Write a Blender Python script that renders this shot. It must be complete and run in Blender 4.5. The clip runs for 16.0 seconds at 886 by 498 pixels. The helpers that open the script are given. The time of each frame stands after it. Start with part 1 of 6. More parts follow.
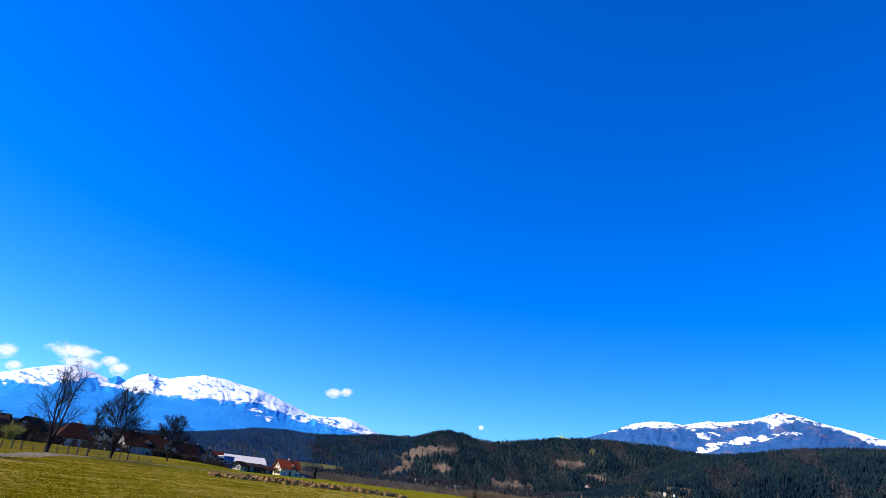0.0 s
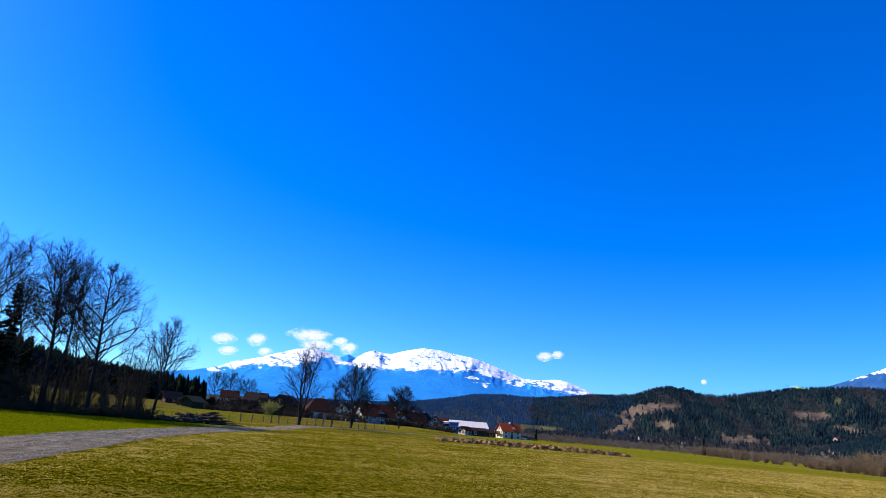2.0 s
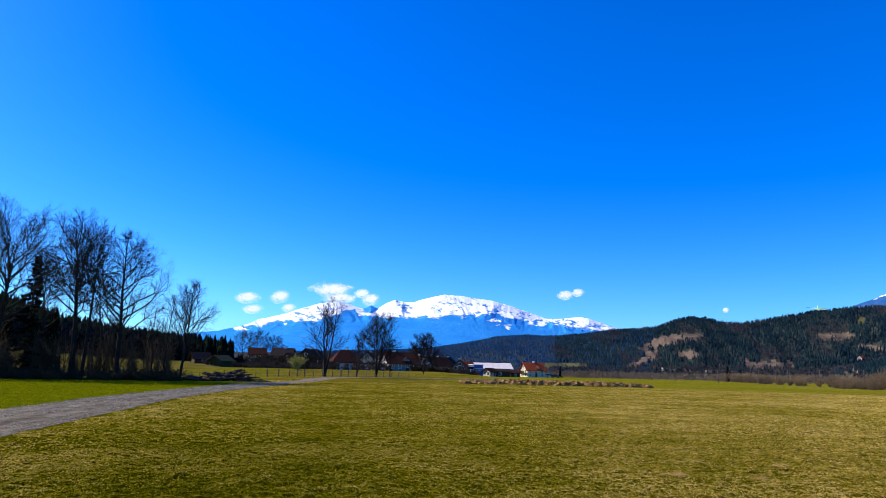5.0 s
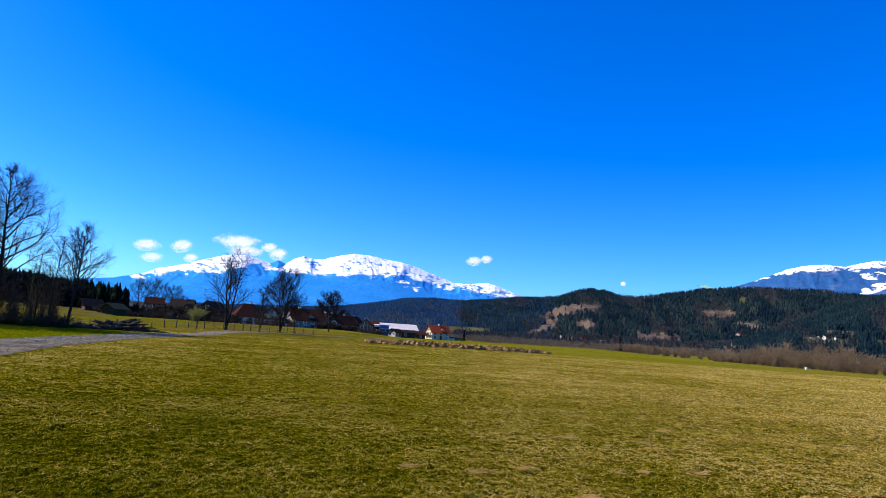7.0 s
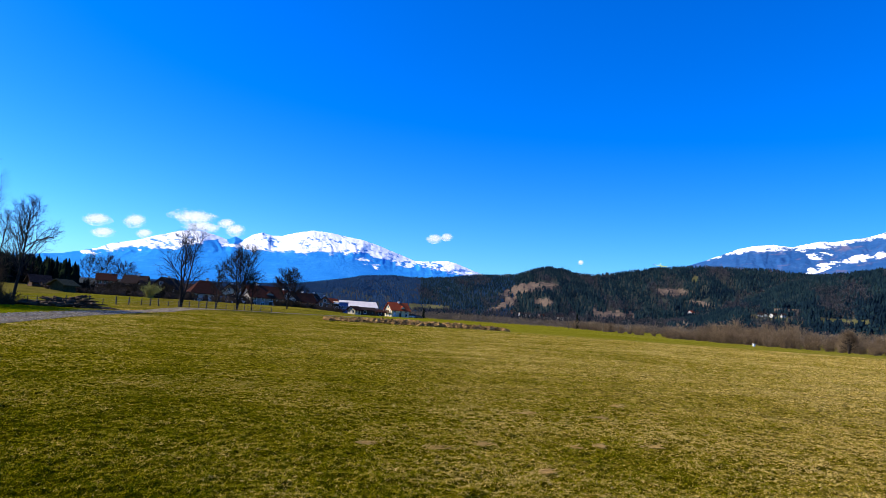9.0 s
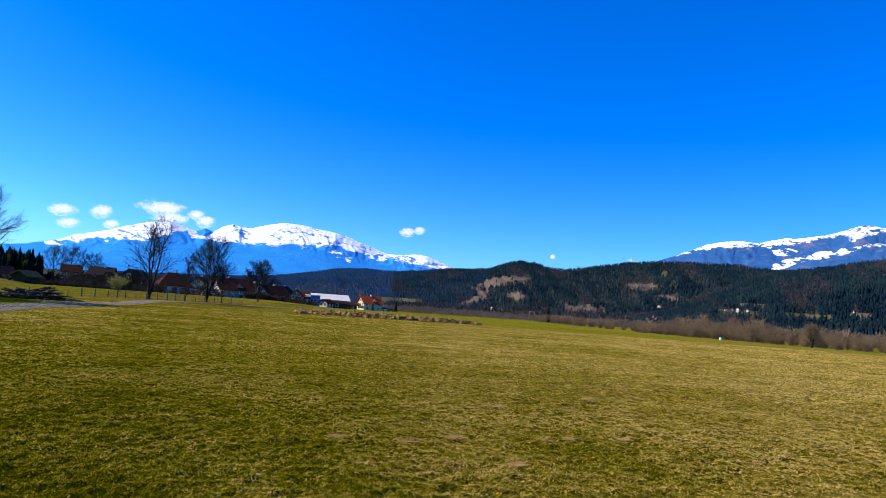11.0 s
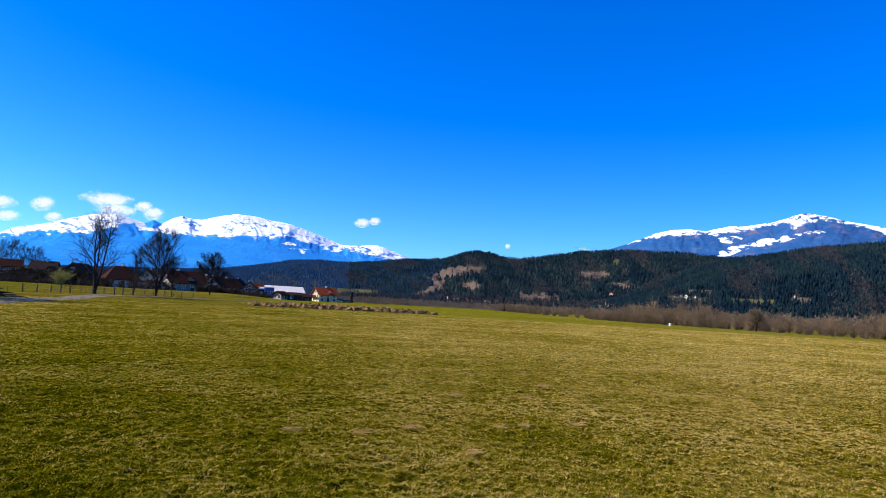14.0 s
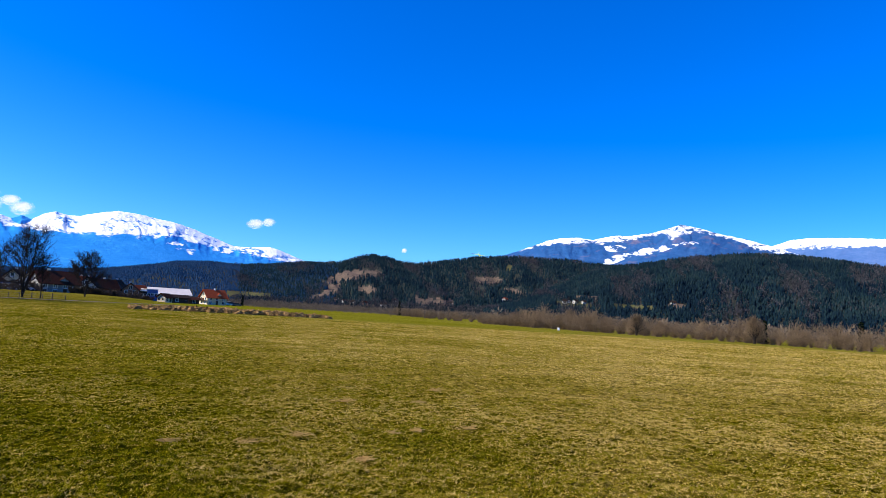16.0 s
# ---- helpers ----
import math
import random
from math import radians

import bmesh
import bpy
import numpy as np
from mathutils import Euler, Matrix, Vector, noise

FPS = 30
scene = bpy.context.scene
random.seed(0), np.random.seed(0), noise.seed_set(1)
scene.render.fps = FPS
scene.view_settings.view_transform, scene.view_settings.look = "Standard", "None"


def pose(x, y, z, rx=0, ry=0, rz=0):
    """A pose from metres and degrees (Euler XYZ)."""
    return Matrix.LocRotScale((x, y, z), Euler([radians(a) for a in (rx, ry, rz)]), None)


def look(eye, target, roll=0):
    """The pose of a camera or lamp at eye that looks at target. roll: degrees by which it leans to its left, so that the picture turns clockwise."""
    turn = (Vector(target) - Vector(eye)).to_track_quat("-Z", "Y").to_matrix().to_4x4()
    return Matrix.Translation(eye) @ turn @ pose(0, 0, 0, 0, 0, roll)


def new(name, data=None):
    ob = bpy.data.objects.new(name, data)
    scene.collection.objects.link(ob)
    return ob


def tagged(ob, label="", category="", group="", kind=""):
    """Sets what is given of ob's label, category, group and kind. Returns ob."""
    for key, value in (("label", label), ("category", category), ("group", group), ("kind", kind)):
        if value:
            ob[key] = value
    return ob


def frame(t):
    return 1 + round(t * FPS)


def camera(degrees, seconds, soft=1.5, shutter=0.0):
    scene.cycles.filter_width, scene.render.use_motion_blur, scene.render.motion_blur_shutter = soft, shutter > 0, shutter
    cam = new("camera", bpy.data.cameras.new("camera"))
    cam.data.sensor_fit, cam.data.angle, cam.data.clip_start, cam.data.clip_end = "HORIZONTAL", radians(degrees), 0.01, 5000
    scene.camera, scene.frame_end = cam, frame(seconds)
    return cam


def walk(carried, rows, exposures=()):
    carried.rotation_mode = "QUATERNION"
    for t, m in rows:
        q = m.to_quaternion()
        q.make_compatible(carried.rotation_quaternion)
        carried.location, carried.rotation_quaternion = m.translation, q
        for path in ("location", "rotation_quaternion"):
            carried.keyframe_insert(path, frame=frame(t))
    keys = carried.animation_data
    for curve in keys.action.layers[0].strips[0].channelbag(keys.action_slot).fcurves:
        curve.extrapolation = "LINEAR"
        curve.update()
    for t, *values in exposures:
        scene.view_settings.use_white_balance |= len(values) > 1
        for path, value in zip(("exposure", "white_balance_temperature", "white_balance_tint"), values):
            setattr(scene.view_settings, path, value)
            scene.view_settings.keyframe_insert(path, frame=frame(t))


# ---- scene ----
cam = camera(67.3, 16.0, soft=0.6)
PATH = [
    (0.0, pose(-0.870, -0.793, 1.575, 110.013, -6.477, -28.399)),
    (0.5, pose(-0.818, -0.790, 1.585, 109.670, -8.633, -25.791)),
    (1.0, pose(-0.829, -0.788, 1.596, 109.345, -9.467, -24.413)),
    (1.5, pose(-0.853, -0.779, 1.610, 108.437, -8.438, -20.877)),
    (1.7, pose(-0.759, -0.770, 1.616, 107.559, -7.824, -17.928)),
    (1.9, pose(-0.665, -0.762, 1.622, 106.391, -6.301, -13.137)),
    (2.0, pose(-0.618, -0.758, 1.625, 105.175, -4.711, -10.273)),
    (2.1, pose(-0.565, -0.747, 1.627, 103.733, -4.470, -7.512)),
    (2.3, pose(-0.460, -0.727, 1.629, 102.269, -3.636, -1.513)),
    (2.5, pose(-0.355, -0.706, 1.631, 101.506, -2.267, 1.241)),
    (2.8, pose(-0.339, -0.647, 1.634, 101.039, -1.589, 2.638)),
    (3.0, pose(-0.329, -0.608, 1.637, 100.926, -1.313, 2.880)),
    (3.5, pose(-0.194, -0.520, 1.654, 100.915, -1.025, -0.572)),
    (4.0, pose(-0.155, -0.450, 1.654, 100.841, -0.796, -3.633)),
    (4.5, pose(-0.129, -0.394, 1.643, 100.731, -1.300, -5.565)),
    (5.0, pose(-0.130, -0.355, 1.636, 100.459, -1.258, -8.080)),
    (7.5, pose(-0.070, -0.129, 1.620, 96.836, -3.933, -17.658)),
    (8.0, pose(-0.058, -0.106, 1.616, 96.349, -3.735, -18.912)),
    (8.5, pose(-0.052, -0.084, 1.613, 96.004, -3.716, -19.236)),
    (9.0, pose(-0.034, -0.049, 1.610, 95.809, -3.718, -19.578)),
    (11.5, pose(-0.018, -0.022, 1.605, 95.290, -3.964, -22.852)),
    (12.0, pose(-0.015, -0.013, 1.603, 95.143, -3.842, -23.804)),
    (12.5, pose(-0.004, 0.001, 1.603, 94.987, -3.372, -24.433)),
    (13.0, pose(-0.001, 0.004, 1.602, 94.866, -3.307, -25.060)),
    (13.5, pose(-0.004, 0.000, 1.603, 94.811, -2.939, -25.118)),
    (14.0, pose(0.000, 0.000, 1.600, 94.799, -3.072, -25.705)),
    (14.5, pose(0.005, 0.007, 1.606, 94.783, -3.202, -26.315)),
    (15.0, pose(0.020, 0.021, 1.601, 94.870, -3.122, -28.155)),
    (15.5, pose(0.042, 0.052, 1.600, 95.039, -3.171, -30.314)),
    (15.8, pose(0.060, 0.069, 1.599, 95.451, -3.266, -32.529)),
    (16.0, pose(0.072, 0.079, 1.599, 95.658, -3.345, -34.656)),
]
walk(cam, PATH)

# ---- world and light ----
SUN_AZ, SUN_EL = -68.0, 35.0          # degrees from +Y towards +X, and above the horizon
world = bpy.data.worlds.new("sky")
scene.world = world
world.use_nodes = True
wn = world.node_tree
wn.nodes.clear()
w_out = wn.nodes.new("ShaderNodeOutputWorld")
w_bg = wn.nodes.new("ShaderNodeBackground")
w_sky = wn.nodes.new("ShaderNodeTexSky")
w_sky.sky_type = "NISHITA"
w_sky.sun_disc = False
w_sky.sun_elevation = radians(SUN_EL)
w_sky.sun_rotation = radians(SUN_AZ)
w_sky.altitude = 600
w_sky.air_density = 1.0
w_sky.dust_density = 0.9
w_sky.ozone_density = 2.0
w_hsv = wn.nodes.new("ShaderNodeHueSaturation")
w_hsv.inputs["Saturation"].default_value = 1.62
w_hsv.inputs["Value"].default_value = 1.0
wn.links.new(w_sky.outputs[0], w_hsv.inputs["Color"])
w_tint = wn.nodes.new("ShaderNodeMix")
w_tint.data_type, w_tint.blend_type = "RGBA", "MULTIPLY"
w_tint.inputs[0].default_value = 1.0
w_tint.inputs[7].default_value = (0.47, 0.965, 1.74, 1)
wn.links.new(w_hsv.outputs[0], w_tint.inputs[6])
wn.links.new(w_tint.outputs[2], w_bg.inputs[0])
w_bg.inputs[1].default_value = 0.093
wn.links.new(w_bg.outputs[0], w_out.inputs[0])

sun_data = bpy.data.lights.new("sun", "SUN")
sun_data.energy = 5.0
sun_data.angle = radians(0.55)
sun_data.color = (1.0, 0.90, 0.74)
sun = new("sun", sun_data)
_a, _e = radians(SUN_AZ), radians(SUN_EL)
sun.matrix_world = look(Vector((math.sin(_a) * math.cos(_e), math.cos(_a) * math.cos(_e), math.sin(_e))) * 50, (0, 0, 0))
scene.view_settings.exposure = 0.65


# ---- small helpers ----
def smooth(a, b, x):
    t = np.clip((x - a) / (b - a), 0.0, 1.0)
    return t * t * (3 - 2 * t)


def polar(az, r):
    """x, y of a place at so many degrees from +Y towards +X and so many metres off."""
    return r * math.sin(radians(az)), r * math.cos(radians(az))


def mesh_of(name, verts, faces, mat=None, smooth_faces=False):
    me = bpy.data.meshes.new(name)
    verts = np.asarray(verts, dtype=np.float32)
    faces = np.asarray(faces, dtype=np.int32)
    k = faces.shape[1]
    me.vertices.add(len(verts))
    me.vertices.foreach_set("co", verts.ravel())
    me.loops.add(faces.size)
    me.loops.foreach_set("vertex_index", faces.ravel())
    me.polygons.add(len(faces))
    me.polygons.foreach_set("loop_start", np.arange(0, faces.size, k, dtype=np.int32))
    if smooth_faces:
        me.polygons.foreach_set("use_smooth", np.ones(len(faces), dtype=bool))
    me.update(calc_edges=True)
    me.validate()
    if mat:
        me.materials.append(mat)
    return me


def under(ob, parent):
    ob.parent = parent
    return ob


def part(name, bm, mat, parent, label=""):
    """Links a bmesh or a mesh as one object under a thing or a part."""
    if isinstance(bm, bmesh.types.BMesh):
        me = bpy.data.meshes.new(name)
        bm.to_mesh(me)
        bm.free()
    else:
        me = bm
    if mat and not me.materials:
        me.materials.append(mat)
    ob = under(new(name, me), parent)
    return tagged(ob, label=label) if label else ob


def box(bm, x0, x1, y0, y1, z0, z1, bevel=0.0):
    m = Matrix.Translation(((x0 + x1) / 2, (y0 + y1) / 2, (z0 + z1) / 2)) @ Matrix.Diagonal((x1 - x0, y1 - y0, z1 - z0, 1))
    made = bmesh.ops.create_cube(bm, size=1.0, matrix=m)
    if bevel:
        edges = {e for v in made["verts"] for e in v.link_edges}
        bmesh.ops.bevel(bm, geom=list(edges), offset=bevel, segments=1, affect="EDGES")
    return bm


def boxm(*a, bevel=0.0):
    return box(bmesh.new(), *a, bevel=bevel)


def prism(bm, outline, y0, y1):
    """A solid from an outline in x and z, drawn out from y0 to y1."""
    a = [bm.verts.new((x, y0, z)) for x, z in outline]
    b = [bm.verts.new((x, y1, z)) for x, z in outline]
    bm.faces.new(a)
    bm.faces.new(b[::-1])
    for i in range(len(a)):
        j = (i + 1) % len(a)
        bm.faces.new((a[j], a[i], b[i], b[j]))
    bmesh.ops.recalc_face_normals(bm, faces=bm.faces)
    return bm


def tubes(segs, k=4):
    """Vertices and faces of tapered tubes; segs: rows of start, end, and the radius at each."""
    s = np.asarray(segs, dtype=float)
    p0, p1, r0, r1 = s[:, 0:3], s[:, 3:6], s[:, 6], s[:, 7]
    d = p1 - p0
    d /= np.linalg.norm(d, axis=1, keepdims=True) + 1e-9
    ref = np.where(np.abs(d[:, 2:3]) > 0.9, np.array([[1.0, 0, 0]]), np.array([[0, 0, 1.0]]))
    u = np.cross(d, ref)
    u /= np.linalg.norm(u, axis=1, keepdims=True) + 1e-9
    v = np.cross(d, u)
    ang = np.arange(k) * 2 * math.pi / k
    ring = np.cos(ang)[None, :, None] * u[:, None, :] + np.sin(ang)[None, :, None] * v[:, None, :]
    a = p0[:, None, :] + ring * r0[:, None, None]
    b = p1[:, None, :] + ring * r1[:, None, None]
    verts = np.concatenate([a, b], axis=1).reshape(-1, 3)
    i = np.arange(k)
    j = (i + 1) % k
    quad = np.stack([i, j, j + k, i + k], axis=1)
    faces = (np.arange(len(s)) * 2 * k)[:, None, None] + quad[None]
    return verts, faces.reshape(-1, 4)


def lumps(x, y, size, seed):
    """Soft random lumps of the given size, 0 to 1."""
    grid = np.random.default_rng(seed).random((256, 256))
    u, v = np.asarray(x) / size, np.asarray(y) / size
    i, j = np.floor(u).astype(int), np.floor(v).astype(int)
    a, b = u - i, v - j
    a, b = a * a * (3 - 2 * a), b * b * (3 - 2 * b)
    g = lambda p, q: grid[p % 256, q % 256]
    return (g(i, j) * (1 - a) + g(i + 1, j) * a) * (1 - b) + (g(i, j + 1) * (1 - a) + g(i + 1, j + 1) * a) * b


def fbm(x, y, size, seed, octaves=5, gain=0.55):
    """Rough random lumps in several sizes, 0 to 1 about 0.5."""
    total, weight, w = 0.0, 0.0, 1.0
    for k in range(octaves):
        total = total + w * lumps(np.asarray(x) + 31.7 * k * size, np.asarray(y) - 17.3 * k * size, size, seed + k)
        weight += w
        w *= gain
        size *= 0.5
    return 0.5 + (total / weight - 0.5) * 1.5


def ridges(x, y, size, seed, octaves=4, gain=0.5):
    """Sharp ridges with round valleys between them, 0 to 1."""
    total, weight, w = 0.0, 0.0, 1.0
    for k in range(octaves):
        total = total + w * (1 - np.abs(2 * lumps(np.asarray(x) + 13.1 * k * size, y, size, seed + k) - 1))
        weight += w
        w *= gain
        size *= 0.5
    return total / weight


# ---- materials ----
def shader(name, rough=0.85, spec=0.25):
    m = bpy.data.materials.new(name)
    m.use_nodes = True
    b = m.node_tree.nodes["Principled BSDF"]
    b.inputs["Roughness"].default_value = rough
    b.inputs["Specular IOR Level"].default_value = spec
    return m, m.node_tree, b


def node(nt, kind, **kw):
    n = nt.nodes.new(kind)
    for key, val in kw.items():
        n.inputs[key].default_value = val
    return n


def coords(nt, sx=1, sy=1, sz=1):
    c = nt.nodes.new("ShaderNodeTexCoord")
    m = nt.nodes.new("ShaderNodeMapping")
    m.inputs["Scale"].default_value = (sx, sy, sz)
    nt.links.new(c.outputs["Object"], m.inputs[0])
    return m.outputs[0]


def grain(nt, vec, scale, detail=4.0, rough=0.6, distort=0.0):
    n = node(nt, "ShaderNodeTexNoise", Scale=scale, Detail=detail, Roughness=rough, Distortion=distort)
    nt.links.new(vec, n.inputs["Vector"])
    return n.outputs["Fac"]


def ramp(nt, fac, *stops):
    n = nt.nodes.new("ShaderNodeValToRGB")
    while len(n.color_ramp.elements) < len(stops):
        n.color_ramp.elements.new(0.5)
    for el, (pos, col) in zip(n.color_ramp.elements, stops):
        el.position = pos
        el.color = (*col, 1) if len(col) == 3 else col
    nt.links.new(fac, n.inputs[0])
    return n.outputs[0]


def blend(nt, fac, a, b, mode="MIX"):
    n = nt.nodes.new("ShaderNodeMix")
    n.data_type = "RGBA"
    n.blend_type = mode
    for sock, val in ((n.inputs[0], fac), (n.inputs[6], a), (n.inputs[7], b)):
        if isinstance(val, (int, float)):
            sock.default_value = val
        elif isinstance(val, tuple):
            sock.default_value = (*val, 1)
        else:
            nt.links.new(val, sock)
    return n.outputs[2]


def calc(nt, op, a, b=0.0, c=0.0):
    n = nt.nodes.new("ShaderNodeMath")
    n.operation = op
    for sock, val in zip(n.inputs, (a, b, c)):
        if isinstance(val, (int, float)):
            sock.default_value = val
        else:
            nt.links.new(val, sock)
    return n.outputs[0]


def bump(nt, b, height, strength=0.4, dist=0.02):
    n = node(nt, "ShaderNodeBump", Strength=strength, Distance=dist)
    nt.links.new(height, n.inputs["Height"])
    nt.links.new(n.outputs[0], b.inputs["Normal"])


def simple(name, c1, c2, scale=8.0, rough=0.9, spec=0.08, bump_by=0.3, fine=6.0, vary=0.0, metal=0.0, dist=0.02):
    """Two tones in two sizes of grain, with a fine relief; vary: how far single objects differ."""
    m, nt, b = shader(name, rough, spec)
    vec = coords(nt)
    g1 = grain(nt, vec, scale)
    g2 = grain(nt, vec, scale * fine, 3.0)
    f = calc(nt, "ADD", calc(nt, "MULTIPLY", g1, 0.65), calc(nt, "MULTIPLY", g2, 0.35))
    col = ramp(nt, f, (0.36, c1), (0.64, c2))
    if vary:
        info = nt.nodes.new("ShaderNodeObjectInfo")
        k = calc(nt, "MULTIPLY_ADD", info.outputs["Random"], vary, 1 - vary / 2)
        h = nt.nodes.new("ShaderNodeHueSaturation")
        nt.links.new(k, h.inputs["Value"])
        nt.links.new(col, h.inputs["Color"])
        col = h.outputs[0]
    nt.links.new(col, b.inputs["Base Color"])
    b.inputs["Metallic"].default_value = metal
    bump(nt, b, g2, bump_by, dist)
    return m


def island(name, stops, rough=1.0, spec=0.0, scale=0.0):
    """A tone for each loose piece of a joined mesh, by chance; scale: size of patches over the whole."""
    m, nt, b = shader(name, rough, spec)
    g = nt.nodes.new("ShaderNodeNewGeometry")
    f = g.outputs["Random Per Island"]
    if scale:
        n = grain(nt, coords(nt), scale, 3.0)
        n = calc(nt, "MULTIPLY_ADD", n, 2.4, -0.7)
        f = calc(nt, "ADD", calc(nt, "MULTIPLY", f, 0.45), calc(nt, "MULTIPLY", n, 0.55))
    col = ramp(nt, f, *stops)
    nt.links.new(col, b.inputs["Base Color"])
    return m


def ground_material():
    m, nt, b = shader("meadow", 1.0, 0.0)
    c = nt.nodes.new("ShaderNodeTexCoord")
    vec = c.outputs["Object"]
    sep = nt.nodes.new("ShaderNodeSeparateXYZ")
    nt.links.new(vec, sep.inputs[0])
    X, Y = sep.outputs[0], sep.outputs[1]
    big = grain(nt, vec, 0.035, 4.0)
    mid = grain(nt, vec, 0.35, 5.0, 0.65)
    clump = grain(nt, vec, 4.5, 5.0, 0.7)
    fine = grain(nt, vec, 17.0, 5.0, 0.8)
    rows = grain(nt, coords(nt, 0.06, 0.55, 1), 1.0, 4.0, 0.6)
    # grazed grass: olive green with dry tufts, drier towards the east
    rr = calc(nt, "SQRT", calc(nt, "ADD", calc(nt, "MULTIPLY", X, X), calc(nt, "MULTIPLY", Y, Y)))
    east = node(nt, "ShaderNodeMapRange")
    nt.links.new(calc(nt, "DIVIDE", X, calc(nt, "ADD", rr, 0.5)), east.inputs[0])
    east.inputs[1].default_value, east.inputs[2].default_value, east.inputs[3].default_value, east.inputs[4].default_value = 0.0, 0.75, -0.14, 0.12
    out = node(nt, "ShaderNodeMapRange")
    nt.links.new(rr, out.inputs[0])
    out.inputs[1].default_value, out.inputs[2].default_value, out.inputs[3].default_value, out.inputs[4].default_value = 5.0, 22.0, -0.12, 0.02
    dry = calc(nt, "ADD", calc(nt, "MULTIPLY", big, 0.5), calc(nt, "ADD", calc(nt, "MULTIPLY", mid, 0.5), calc(nt, "MULTIPLY", rows, 0.6)))
    dry = calc(nt, "ADD", calc(nt, "ADD", dry, east.outputs[0]), out.outputs[0])
    dry = calc(nt, "ADD", dry, calc(nt, "MULTIPLY", calc(nt, "SUBTRACT", clump, 0.5), 0.7))
    far = calc(nt, "MULTIPLY_ADD", calc(nt, "SUBTRACT", mid, 0.5), 46.0, rr)
    n1 = node(nt, "ShaderNodeMapRange")
    nt.links.new(far, n1.inputs[0])
    n1.inputs[1].default_value, n1.inputs[2].default_value = 70.0, 108.0
    n3 = node(nt, "ShaderNodeMapRange")
    nt.links.new(X, n3.inputs[0])
    n3.inputs[1].default_value, n3.inputs[2].default_value, n3.inputs[3].default_value, n3.inputs[4].default_value = 6.0, 42.0, 0.06, 0.68
    dry = calc(nt, "ADD", dry, calc(nt, "MULTIPLY", n1.outputs[0], calc(nt, "MULTIPLY_ADD", n3.outputs[0], -0.14, 0.11)))
    grass = ramp(nt, dry, (0.50, (0.074, 0.072, 0.0012)), (0.70, (0.135, 0.116, 0.004)), (0.90, (0.255, 0.190, 0.030)), (1.0, (0.36, 0.265, 0.068)))
    # the sown meadows: even, rich green
    lush = ramp(nt, mid, (0.3, (0.088, 0.102, 0.0012)), (0.7, (0.138, 0.140, 0.004)))
    n2 = node(nt, "ShaderNodeMapRange")
    nt.links.new(calc(nt, "MULTIPLY_ADD", calc(nt, "SUBTRACT", mid, 0.5), 1.5, X), n2.inputs[0])
    n2.inputs[1].default_value, n2.inputs[2].default_value = -11.0, -12.3
    mask = calc(nt, "MAXIMUM", calc(nt, "MULTIPLY", n1.outputs[0], n3.outputs[0]), calc(nt, "MULTIPLY", n2.outputs[0], calc(nt, "MULTIPLY_ADD", n1.outputs[0], -0.6, 1.0)))
    grass = blend(nt, calc(nt, "MULTIPLY", n1.outputs[0], calc(nt, "MULTIPLY_ADD", n3.outputs[0], -0.7, 0.62)), grass, (0.070, 0.062, 0.012))
    col = blend(nt, mask, grass, lush)
    # bare specks, and the shade about the roots between the tufts painted as darker colour
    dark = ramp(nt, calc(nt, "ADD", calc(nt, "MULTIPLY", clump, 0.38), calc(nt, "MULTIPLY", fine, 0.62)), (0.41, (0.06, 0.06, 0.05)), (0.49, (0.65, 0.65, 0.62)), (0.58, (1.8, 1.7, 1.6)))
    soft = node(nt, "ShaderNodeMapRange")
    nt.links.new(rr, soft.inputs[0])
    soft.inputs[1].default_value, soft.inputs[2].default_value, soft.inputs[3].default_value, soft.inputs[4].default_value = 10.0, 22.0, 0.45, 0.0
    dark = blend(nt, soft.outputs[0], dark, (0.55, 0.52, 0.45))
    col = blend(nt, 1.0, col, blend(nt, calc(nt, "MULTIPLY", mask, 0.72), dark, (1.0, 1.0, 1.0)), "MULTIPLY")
    # ground dimmed near by: shade among the blades put into its colour
    near_dim = node(nt, "ShaderNodeMapRange")
    nt.links.new(rr, near_dim.inputs[0])
    near_dim.inputs[1].default_value, near_dim.inputs[2].default_value, near_dim.inputs[3].default_value, near_dim.inputs[4].default_value = 8.0, 50.0, 0.80, 1.0
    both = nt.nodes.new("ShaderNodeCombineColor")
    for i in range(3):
        nt.links.new(near_dim.outputs[0], both.inputs[i])
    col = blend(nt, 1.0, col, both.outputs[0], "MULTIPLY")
    nt.links.new(col, b.inputs["Base Color"])
    bump(nt, b, calc(nt, "ADD", clump, calc(nt, "MULTIPLY", fine, 0.8)), 1.0, 0.045)
    return m


